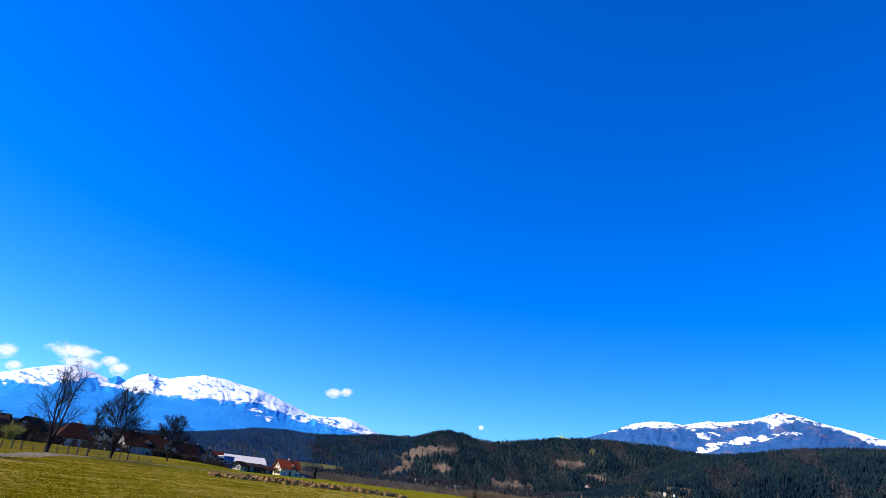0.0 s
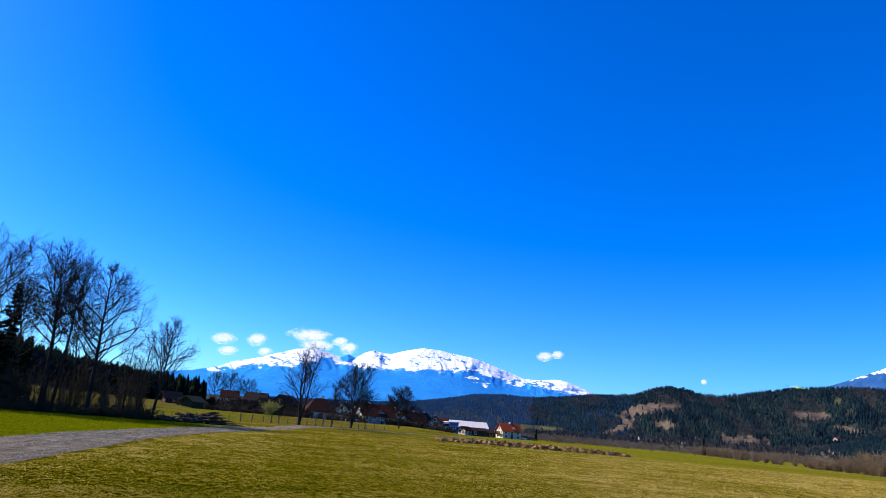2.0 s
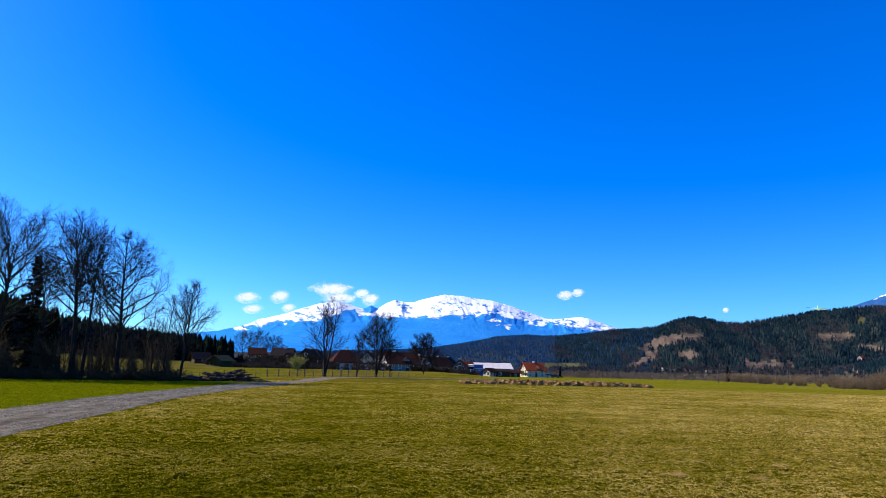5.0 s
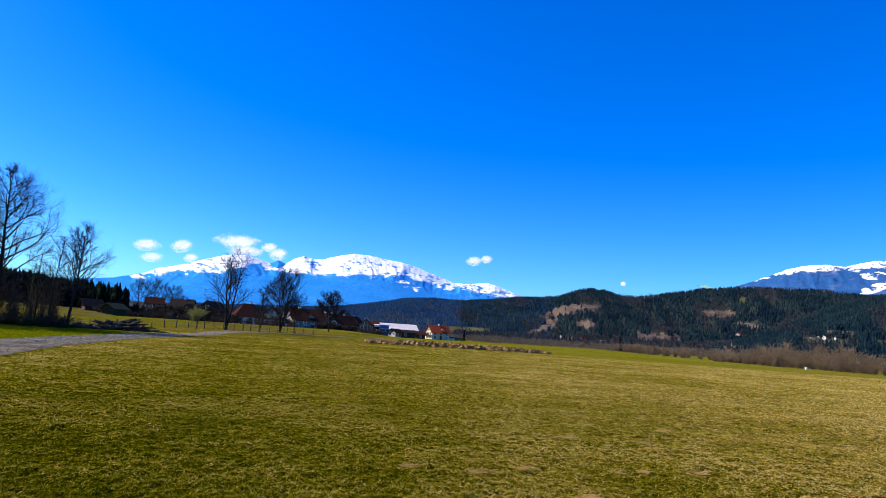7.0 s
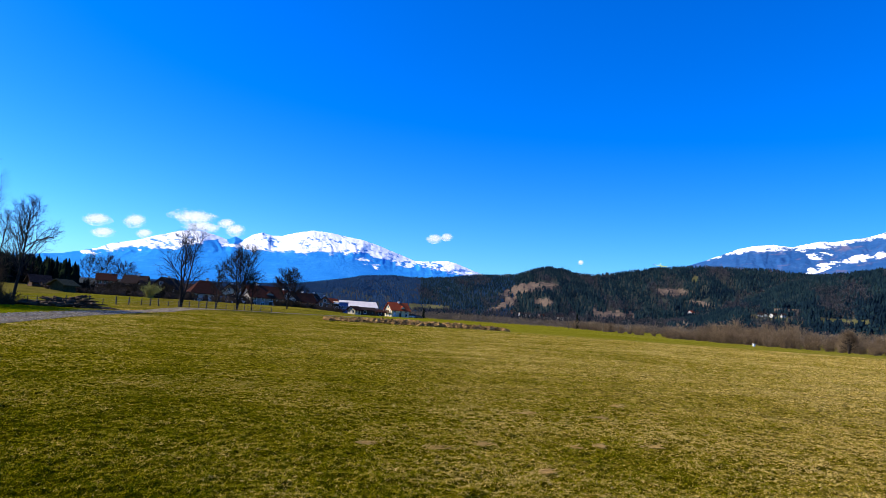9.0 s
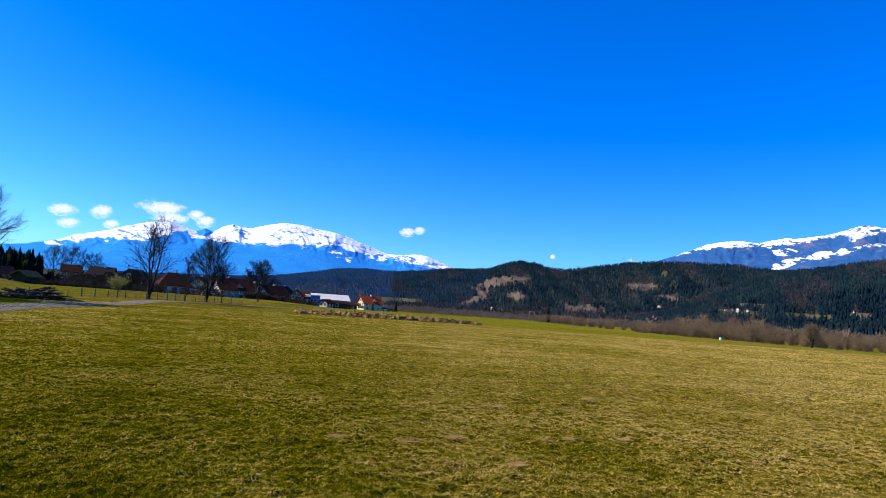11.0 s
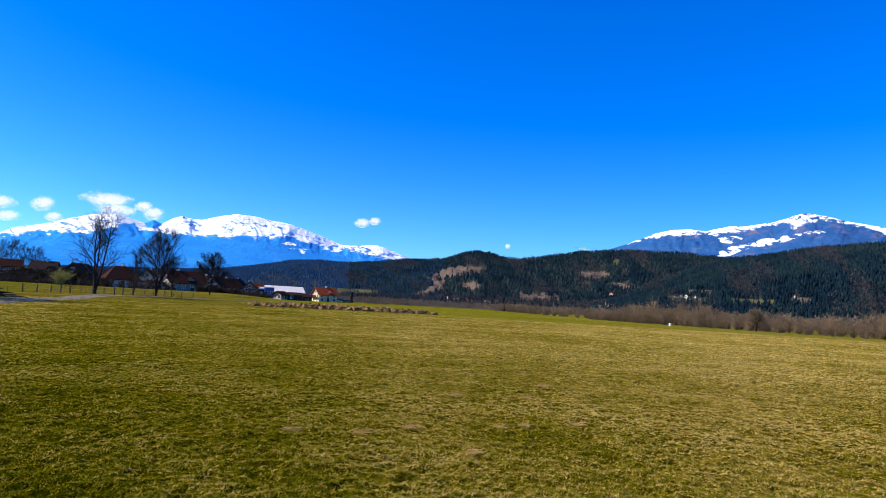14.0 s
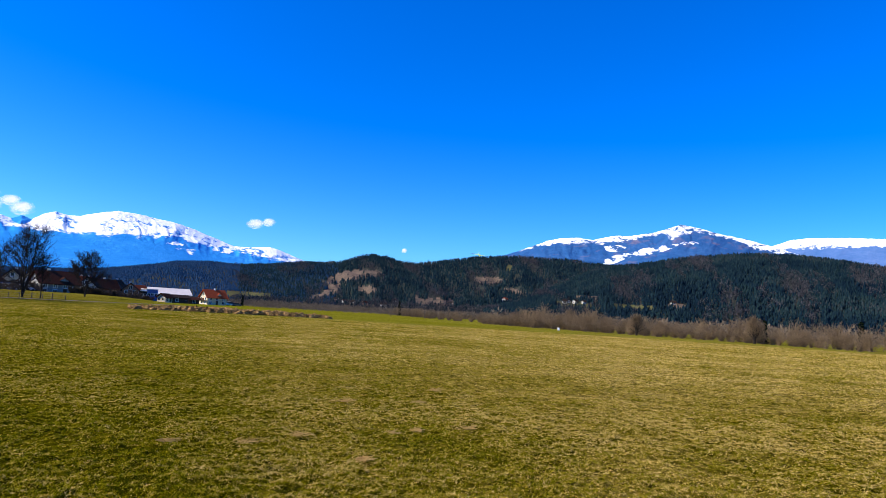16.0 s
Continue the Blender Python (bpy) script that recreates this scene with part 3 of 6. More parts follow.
def crown_tree(rng, n=32):
    """A small bare broadleaf one metre high: a loose crown of slivers on a stem."""
    V, F = [], []
    for i in range(n):
        d = np.array([rng.gauss(0, 1), rng.gauss(0, 1), rng.gauss(0, 1)])
        d /= np.linalg.norm(d)
        p = d * np.array([0.30, 0.30, 0.40]) * rng.random() ** 0.35 + np.array([0, 0, 0.58])
        out = (d + np.array([0, 0, 0.9]))
        out /= np.linalg.norm(out)
        side = np.cross(out, [rng.gauss(0, 1), rng.gauss(0, 1), rng.gauss(0, 1)])
        side /= np.linalg.norm(side) + 1e-9
        b = len(V)
        V += [p - side * 0.043, p + side * 0.043, p + out * (0.12 + 0.12 * rng.random())]
        F.append((b, b + 1, b + 2))
    for a in (0, 2.1, 4.2):
        b = len(V)
        V += [(0.022 * math.cos(a), 0.022 * math.sin(a), 0), (0.022 * math.cos(a + 2.1), 0.022 * math.sin(a + 2.1), 0), (0, 0, 0.6)]
        F.append((b, b + 1, b + 2))
    return np.array(V), np.array(F)


def scatter(name, shapes, places, mat, label, category, seed, wide=(0.85, 1.25)):
    """One joined object of many trees; places: rows of x, y, z, height."""
    rng = np.random.default_rng(seed)
    VV, FF, off = [], [], 0
    which = rng.integers(0, len(shapes), len(places))
    for s, (V, F) in enumerate(shapes):
        P = places[which == s]
        if not len(P):
            continue
        ang = rng.random(len(P)) * 6.283
        w = rng.uniform(*wide, len(P)) * P[:, 3]
        c, sn = np.cos(ang)[:, None], np.sin(ang)[:, None]
        X = (V[:, 0] * c - V[:, 1] * sn) * w[:, None] + P[:, 0:1]
        Y = (V[:, 0] * sn + V[:, 1] * c) * w[:, None] + P[:, 1:2]
        Z = V[None, :, 2] * P[:, 3:4] + P[:, 2:3]
        VV.append(np.stack([X, Y, Z], -1).reshape(-1, 3))
        FF.append((F[None] + (off + np.arange(len(P)) * len(V))[:, None, None]).reshape(-1, 3))
        off += len(P) * len(V)
    me = mesh_of(name, np.concatenate(VV), np.concatenate(FF), mat)
    return tagged(new(name, me), label, category, kind="stuff")


def sow(az0, az1, r0, r1, n, zf, lo, hi, seed, keep=None, sink=0.4):
    """Places by chance over a fan of land, even by area."""
    rng = np.random.default_rng(seed)
    A = rng.uniform(az0, az1, n)
    R = np.sqrt(rng.uniform(0, 1, n) * (r1 ** 2 - r0 ** 2) + r0 ** 2)
    k = np.ones(n, bool) if keep is None else keep(A, R, rng.random(n))
    A, R = A[k], R[k]
    H = lo + (hi - lo) * rng.random(len(A)) ** 1.3
    a = np.radians(A)
    return np.stack([R * np.sin(a), R * np.cos(a), zf(A, R) - sink, H], -1)


_rng = random.Random(5)
CONES = [cone_tree(_rng) for _ in range(6)]
TALL_CONES = [cone_tree(_rng, 3, 6, 0.17) for _ in range(6)]
CROWNS = [crown_tree(_rng) for _ in range(6)]


def patchy(A, R, k, f=1.0):
    """Where broadleaved trees stand among the conifers, in patches."""
    v = np.sin(A * 1.3 * f + R / 160.0) + np.sin(A * 0.57 * f - R / 95.0 + 1.0) + 0.8 * np.sin(A * 3.1 * f + 2.0 + R / 60)
    return v + 3.4 * (k - 0.5)


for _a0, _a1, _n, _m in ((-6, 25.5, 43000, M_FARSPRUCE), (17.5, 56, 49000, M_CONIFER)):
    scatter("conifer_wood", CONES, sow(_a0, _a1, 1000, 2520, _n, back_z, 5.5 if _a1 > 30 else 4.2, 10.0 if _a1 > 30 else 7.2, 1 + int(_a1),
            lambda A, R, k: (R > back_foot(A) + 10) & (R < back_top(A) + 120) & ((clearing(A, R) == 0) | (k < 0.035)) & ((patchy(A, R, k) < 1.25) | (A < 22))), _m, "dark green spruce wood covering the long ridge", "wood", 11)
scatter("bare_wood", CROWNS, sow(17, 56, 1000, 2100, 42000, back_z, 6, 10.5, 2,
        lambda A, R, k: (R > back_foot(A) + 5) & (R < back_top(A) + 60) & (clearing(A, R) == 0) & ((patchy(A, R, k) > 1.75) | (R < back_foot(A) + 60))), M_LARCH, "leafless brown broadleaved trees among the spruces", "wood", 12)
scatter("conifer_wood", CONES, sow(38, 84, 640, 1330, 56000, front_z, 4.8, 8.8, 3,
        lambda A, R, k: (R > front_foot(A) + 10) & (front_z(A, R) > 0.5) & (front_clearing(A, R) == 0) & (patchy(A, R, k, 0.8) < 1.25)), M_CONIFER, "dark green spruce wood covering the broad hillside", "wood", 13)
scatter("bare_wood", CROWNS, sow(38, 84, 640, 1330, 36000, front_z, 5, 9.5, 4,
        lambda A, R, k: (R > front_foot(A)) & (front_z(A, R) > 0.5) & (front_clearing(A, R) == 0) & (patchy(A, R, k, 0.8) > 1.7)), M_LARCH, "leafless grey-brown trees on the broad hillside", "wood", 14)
scatter("conifer_wood", [cone_tree(_rng, 7, 8, 0.17) for _ in range(6)], sow(-21, -9.3, 238, 330, 1300, west_z, 4.5, 10.5, 25), M_SPRUCE, "black-green spruces at the wood's open end", "wood", 19, (0.45, 0.85))
scatter("conifer_wood", TALL_CONES, sow(-50, -9.3, 250, 900, 22000, west_z, 6, 11.5, 5,
        lambda A, R, k: (R < np.interp(A, [-95, -30, -22, -9], [900, 850, 440, 380]) + 30) & ((A < -17) | (R > 330))), M_SPRUCE, "black-green spruce wood on the near hill", "wood", 15)
scatter("bare_wood", CROWNS, sow(-60, -12, 236, 300, 2200, west_z, 5, 10, 6), M_EDGEWOOD, "leafless trees along the wood's lower edge", "wood", 16)
# bare woods along the river, across the valley floor
flat = lambda A, R: np.zeros_like(A)
scatter("river_wood", CROWNS, sow(15.5, 42, 300, 900, 8000, flat, 2.4, 5.0, 7, lambda A, R, k: (R > np.interp(A, [15, 20, 34, 42], [420, 330, 330, 260])) & (k > 0.25)), M_WOODS,
        "grey-brown leafless river woods across the valley", "wood", 17, (1.0, 1.6))
scatter("river_wood", CROWNS, sow(38, 84, 150, 600, 7000, flat, 2.4, 4.6, 8, lambda A, R, k: (R * np.sin(np.radians(A)) > np.maximum(107, 108 + 0.42 * (R * np.cos(np.radians(A)) - 118))) & (k > 0.2)), M_WOODS,
        "brown leafless alder and willow woods by the river", "wood", 18, (1.0, 1.6))


# ---- the gravel track ----
TRACK = [(-9.6, -30, 4.2), (-9.6, 5, 4.1), (-9.6, 14, 4.0), (-10.0, 24, 3.9), (-10.5, 36, 3.7), (-10.1, 50, 3.6), (-8.9, 64, 3.5), (-6.6, 84, 3.4), (-3.2, 100, 3.3),
         (2.0, 106.5, 3.2), (10, 111, 3.1), (20, 116, 3.0), (34, 124, 3.0)]


def smooth_line(rows, n):
    """A soft curve through the rows, by Catmull and Rom."""
    p = np.array([rows[0], *rows, rows[-1]], float)
    out = []
    for i in range(1, len(p) - 2):
        for t in np.linspace(0, 1, n, endpoint=False):
            a, b, c, d = p[i - 1], p[i], p[i + 1], p[i + 2]
            out.append(0.5 * (2 * b + (c - a) * t + (2 * a - 5 * b + 4 * c - d) * t ** 2 + (3 * b - a - 3 * c + d) * t ** 3))
    return np.array(out + [p[-2]])


def gravel_track():
    line = smooth_line(TRACK, 24)
    d = np.gradient(line[:, :2], axis=0)
    d /= np.linalg.norm(d, axis=1, keepdims=True)
    nrm = np.stack([d[:, 1], -d[:, 0]], 1)
    across = np.linspace(-1, 1, 15)
    V = []
    for i, (x, y, w) in enumerate(line):
        for k in across:
            ragged = 0.16 * rough_at(x * 1.0 + 40 * k, y, 1.6, 3) * (abs(k) > 0.9)
            px, py = np.array([x, y]) + nrm[i] * (k * w / 2 + ragged)
            rut = -0.035 * (math.exp(-((abs(k) - 0.45) / 0.13) ** 2)) + 0.02 * (1 - k * k)
            V.append((px, py, float(rise(px, py)) + 0.035 + rut - 0.03 * (abs(k) > 0.98) + 0.006 * rough_at(px, py, 0.5, 2)))
    n = len(across)
    F = [(i * n + j, i * n + j + 1, (i + 1) * n + j + 1, (i + 1) * n + j) for i in range(len(line) - 1) for j in range(n - 1)]
    return tagged(new("gravel_track", mesh_of("gravel_track", V, F, gravel_material(), True)), "grey gravel farm track with two worn wheel ruts", "track", kind="structure")


def gravel_material():
    m, nt, b = shader("track_gravel", 1.0, 0.0)
    vec = coords(nt)
    stones = nt.nodes.new("ShaderNodeTexVoronoi")
    stones.inputs["Scale"].default_value = 30.0
    nt.links.new(vec, stones.inputs["Vector"])
    dust = grain(nt, coords(nt, 1, 0.12, 1), 5.0, 7.0, 0.75)
    spots = grain(nt, vec, 0.5, 4.0)
    base = ramp(nt, calc(nt, "ADD", calc(nt, "MULTIPLY", dust, 0.7), calc(nt, "MULTIPLY", spots, 0.3)), (0.38, (0.060, 0.050, 0.037)), (0.51, (0.150, 0.126, 0.093)), (0.64, (0.27, 0.228, 0.172)))
    col = blend(nt, 0.22, base, stones.outputs["Color"], "OVERLAY")
    h = nt.nodes.new("ShaderNodeHueSaturation")
    h.inputs["Saturation"].default_value = 1.05
    h.inputs["Value"].default_value = 1.12
    nt.links.new(col, h.inputs["Color"])
    nt.links.new(h.outputs[0], b.inputs["Base Color"])
    bump(nt, b, calc(nt, "ADD", stones.outputs["Distance"], calc(nt, "MULTIPLY", dust, 2.2)), 0.7, 0.03)
    return m


gravel_track()


def track_stones():
    """Loose stones on the track, thickest along its crown and its rims."""
    rng = np.random.default_rng(31)
    line = smooth_line(TRACK, 24)
    n = 26000
    Y = 6.0 * (75.0 / 6.0) ** rng.random(n)
    X0, W = np.interp(Y, line[:, 1], line[:, 0]), np.interp(Y, line[:, 1], line[:, 2])
    k = rng.uniform(-1.04, 1.04, n)
    keep = (np.abs(np.abs(k) - 0.45) > 0.14) | (rng.random(n) < 0.22)
    keep &= lumps(X0 + k * W / 2, Y * 0.25, 0.35, 8) > 0.30
    X, Y, k = (X0 + k * W / 2)[keep], Y[keep], k[keep]
    R = np.hypot(X, Y)
    size = np.maximum(0.007, 0.00055 * R) * rng.lognormal(0, 0.35, len(X))
    six = np.array([(1, 0, 0), (0, 1, 0), (-1, 0, 0), (0, -1, 0), (0, 0, 0.75), (0, 0, -0.6)], float)
    V = six[None] * rng.uniform(0.6, 1.3, (len(X), 6, 1)) * size[:, None, None]
    turn = rng.random(len(X)) * 6.283
    c, sn = np.cos(turn)[:, None], np.sin(turn)[:, None]
    rut = -0.035 * np.exp(-((np.abs(k) - 0.45) / 0.13) ** 2) + 0.02 * (1 - k * k)
    z = rise(X, Y) + 0.037 + rut + 0.25 * size
    P = np.stack([V[:, :, 0] * c - V[:, :, 1] * sn + X[:, None], V[:, :, 0] * sn + V[:, :, 1] * c + Y[:, None], V[:, :, 2] + z[:, None]], -1)
    face = np.array([(0, 1, 4), (1, 2, 4), (2, 3, 4), (3, 0, 4), (1, 0, 5), (2, 1, 5), (3, 2, 5), (0, 3, 5)])
    F = face[None] + (np.arange(len(X)) * 6)[:, None, None]
    mat = island("loose_stones", ((0.1, (0.10, 0.085, 0.064)), (0.5, (0.24, 0.205, 0.155)), (0.95, (0.46, 0.40, 0.31))))
    tagged(new("track_stones", mesh_of("track_stones", P.reshape(-1, 3), F.reshape(-1, 3), mat)), "loose grey gravel stones lying on the track", "gravel", kind="stuff")


track_stones()


# ---- bare trees ----
def unit(v):
    return v / (np.linalg.norm(v) + 1e-9)


def grow(seed, h, trunk_r, crown0, width, n_limb, rise_by=0.5, stems=1, lean=(0, 0), branch=6, twig=6, fine=5, round_top=0.6, lowest=1.0, thin=0.0125):
    """Segments of a leafless tree: its stems, its limbs one by one, and all its twigs."""
    rng = np.random.default_rng(seed)
    stem_segs, limbs, twigs = [], [], []

    def run(p, d, length, r0, r1, n, into, wander, up):
        pts = []
        for i in range(n):
            d = unit(d + rng.normal(0, wander, 3) + np.array([0, 0, up]))
            q = p + d * length / n
            a, b = r0 + (r1 - r0) * i / n, r0 + (r1 - r0) * (i + 1) / n
            into.append((*p, *q, a, b))
            pts.append((p, q, d, a))
            p = q
        return pts

    def along(pts, s):
        i = min(int(s * len(pts)), len(pts) - 1)
        p, q, d, r = pts[i]
        return p + (q - p) * (s * len(pts) - i), d, r

    def sprout(d, spread):
        side = unit(np.cross(d, rng.normal(0, 1, 3)))
        return unit(d * math.cos(spread) + side * math.sin(spread))

    for st in range(stems):
        tilt = 0.0 if stems == 1 else 0.10 + 0.10 * rng.random()
        ta = 2 * math.pi * (st + 0.4 * rng.random()) / stems
        d0 = unit(np.array([lean[0] + tilt * math.cos(ta), lean[1] + tilt * math.sin(ta), 1.0]))
        hh = h * (1.0 if st == 0 else 0.78 + 0.2 * rng.random())
        rr = trunk_r * (1.0 if stems == 1 else 0.72)
        stem_segs.append((0.0, 0.0, -0.3, *(d0 * 0.35), rr * 1.7, rr * 1.05))
        trunk = run(d0 * 0.3, d0, hh * 0.93, rr, 0.03, 14, stem_segs, 0.03, 0.03)
        nl = max(4, n_limb // stems)
        for i in range(nl):
            t = crown0 + (0.96 - crown0) * ((i + rng.random() * 0.9) / nl) ** 1.1
            p, d, r = along(trunk, t)
            a = ta + i * 2.4 + rng.normal(0, 0.4)
            u = (t - crown0) / (1 - crown0)
            L = width * h * ((1 - u) ** round_top) * (lowest + (1 - lowest) * min(1, u * 2.5)) * (0.8 + 0.45 * rng.random()) + 0.05 * h
            el = radians(30 + 30 * u + rng.normal(0, 7)) if rise_by < 0.8 else radians(44 + 18 * u + rng.normal(0, 6))
            ld = unit(np.array([math.cos(a) * math.cos(el), math.sin(a) * math.cos(el), math.sin(el)]))
            r_l = min(r * 0.72, 0.012 * L + 0.03)
            mine = []
            limb = run(p, ld, L * 1.15, r_l, 0.022, 7, mine, 0.10, 0.008 + 0.034 * rise_by)
            for j in range(branch):
                s = 0.18 + 0.82 * (j + rng.random()) / branch
                p2, d2, r2 = along(limb, min(s, 0.999))
                bl = L * 0.56 * (1.15 - 0.7 * s) * (0.7 + 0.6 * rng.random()) + 0.25
                br = run(p2, sprout(d2, 0.70), bl, min(r2 * 0.6, 0.035), 0.014, 4, mine, 0.08, 0.05 + 0.08 * rise_by)
                for k in range(twig):
                    s3 = 0.15 + 0.85 * (k + rng.random()) / twig
                    p3, d3, r3 = along(br, min(s3, 0.999))
                    tl = bl * 0.40 * (0.6 + 0.7 * rng.random()) + 0.22
                    tw = run(p3, sprout(d3, 0.62), tl * 1.15, thin, thin * 0.7, 2, twigs, 0.12, 0.07)
                    for f in range(fine):
                        p4, d4, r4 = along(tw, 0.2 + 0.79 * rng.random())
                        run(p4, sprout(d4, 0.58), tl * 0.55 + 0.12, thin * 0.65, thin * 0.35, 1, twigs, 0.05, 0.06)
            limbs.append(mine)
    return stem_segs, limbs, twigs


def bare_tree(name, label, az, r, segs, category="tree", group="", z=None, mat=None, twig_mat=None):
    x, y = polar(az, r)
    root = new(name)
    root.location = (x, y, (float(rise(x, y)) if z is None else z) - 0.02)
    tagged(root, label, category, group)
    part("trunk", mesh_of("trunk", *tubes(segs[0], 8), None, True), mat or M_BARK, root)
    for limb in segs[1]:
        part("limb", mesh_of("limb", *tubes(limb, 4), None, True), mat or M_BARK, root)
    tagged(part("twig_crown", mesh_of("twig_crown", *tubes(segs[2], 3)), twig_mat or M_TWIG, root, "fine dark leafless twigs"), kind="stuff")
    return root


def west_ground(az, r):
    return float(max(west_z(az, r), 0.0)) if r > 84 else 0.0


bare_tree("bare_tree", "tall leafless tree with a wide dome-shaped crown", -30.4, 84, grow(21, 15.8, 0.30, 0.40, 0.30, 20, 0.5, branch=7, round_top=0.40), group="field-edge trees")
bare_tree("bare_tree", "slim leafless tree behind the field-edge row", -32.8, 90, grow(22, 13.6, 0.22, 0.45, 0.26, 15, 0.6, round_top=0.4), group="field-edge trees", z=0.2)
bare_tree("bare_tree", "large leafless tree with a broad spreading crown", -26.0, 80, grow(23, 14.4, 0.36, 0.34, 0.40, 24, 0.55, lean=(0.05, 0), branch=8, round_top=0.38), group="field-edge trees")
bare_tree("bare_tree", "tall twin-stemmed leafless tree with a rounded top", -20.9, 80, grow(24, 15.8, 0.33, 0.42, 0.27, 25, 0.5, branch=8, round_top=0.38), group="field-edge trees")
bare_tree("bare_tree", "second slender stem grown close beside its neighbour", -20.2, 80.6, grow(25, 15.0, 0.22, 0.5, 0.17, 11, 0.6, lean=(0.03, 0)), group="field-edge trees")
bare_tree("bare_tree", "leafless tree with a pointed top and upswept limbs", -17.85, 80, grow(26, 15.9, 0.27, 0.30, 0.34, 26, 0.6, lean=(0.02, 0), branch=6, round_top=0.95, twig=5), group="field-edge trees")
bare_tree("bare_tree", "slender vase-shaped leafless tree by the log pile", -13.3, 80, grow(27, 10.2, 0.17, 0.30, 0.24, 22, 1.0, lean=(0.03, 0), branch=5, twig=5, fine=3, round_top=0.5), group="field-edge trees")
bare_tree("bare_tree", "thin leafless sapling in the field-edge row", -14.6, 80, grow(28, 9.4, 0.08, 0.3, 0.13, 9, 1.0, branch=4, twig=4, fine=3, lean=(0.06, 0)), group="field-edge trees")
bare_tree("bare_tree", "thin leafless sapling in the field-edge row", -15.4, 82, grow(29, 8.2, 0.08, 0.3, 0.13, 9, 1.0, branch=4, twig=4, fine=3), group="field-edge trees")
bare_tree("bare_tree", "crooked leafless tree leaning over the meadow's edge", -34.0, 82, grow(30, 10.5, 0.2, 0.4, 0.26, 10, 0.5, lean=(0.12, 0)), group="field-edge trees")
bare_tree("bare_tree", "crooked leafless tree leaning over the meadow's edge", -36.6, 80, grow(31, 11.5, 0.2, 0.4, 0.26, 10, 0.5, lean=(-0.05, 0)), group="field-edge trees")
bare_tree("bare_tree", "leafless tree standing among thin stems", -23.0, 84, grow(32, 12.5, 0.18, 0.42, 0.20, 12, 0.6), group="field-edge trees")
bare_tree("bare_tree", "leafless tree standing among thin stems", -19.0, 84, grow(33, 11.0, 0.16, 0.40, 0.20, 12, 0.6), group="field-edge trees")
bare_tree("bare_tree", "leafless tree standing among thin stems", -28.4, 84, grow(34, 12.0, 0.16, 0.40, 0.20, 12, 0.6), group="field-edge trees")
# trees beside the track
bare_tree("ash_tree", "tall many-stemmed leafless ash beside the fence", -1.9, 108, grow(41, 12.2, 0.24, 0.20, 0.30, 22, 0.85, stems=3, branch=6, twig=6, fine=3, round_top=0.55, lowest=0.9), group="track trees")
bare_tree("ash_tree", "dense many-stemmed leafless ash beside the fence", 2.4, 120, grow(42, 10.3, 0.16, 0.14, 0.33, 32, 0.9, stems=5, branch=7, twig=6, fine=4, round_top=0.42, thin=0.014), group="track trees")
bare_tree("ash_tree", "small leafless ash between two taller ones", 0.75, 112, grow(43, 7.2, 0.11, 0.2, 0.19, 14, 1.0, stems=2, branch=5, twig=5, fine=4), group="track trees")
bare_tree("ash_tree", "rounded leafless tree standing alone by the meadow", 6.4, 150, grow(44, 7.6, 0.15, 0.16, 0.40, 27, 0.75, stems=3, branch=7, twig=6, fine=5, round_top=0.38, thin=0.016), group="track trees")
bare_tree("ash_tree", "young leafless tree beside a taller ash", 3.55, 121, grow(45, 6.0, 0.09, 0.25, 0.2, 10, 1.0, branch=4, twig=5, fine=4), group="track trees")
# round trees above the village
for k, (az, r, h) in enumerate([(-8.6, 330, 17.0), (-7.5, 336, 18.0), (-6.1, 332, 15.0)]):
    bare_tree("bare_tree", "rounded leafless tree above the village roofs", az, r, grow(50 + k, h * 0.74, 0.24, 0.22, 0.52, 18, 0.6, branch=6, twig=5, fine=3, round_top=0.4, thin=0.032), group="village trees", z=3.4)


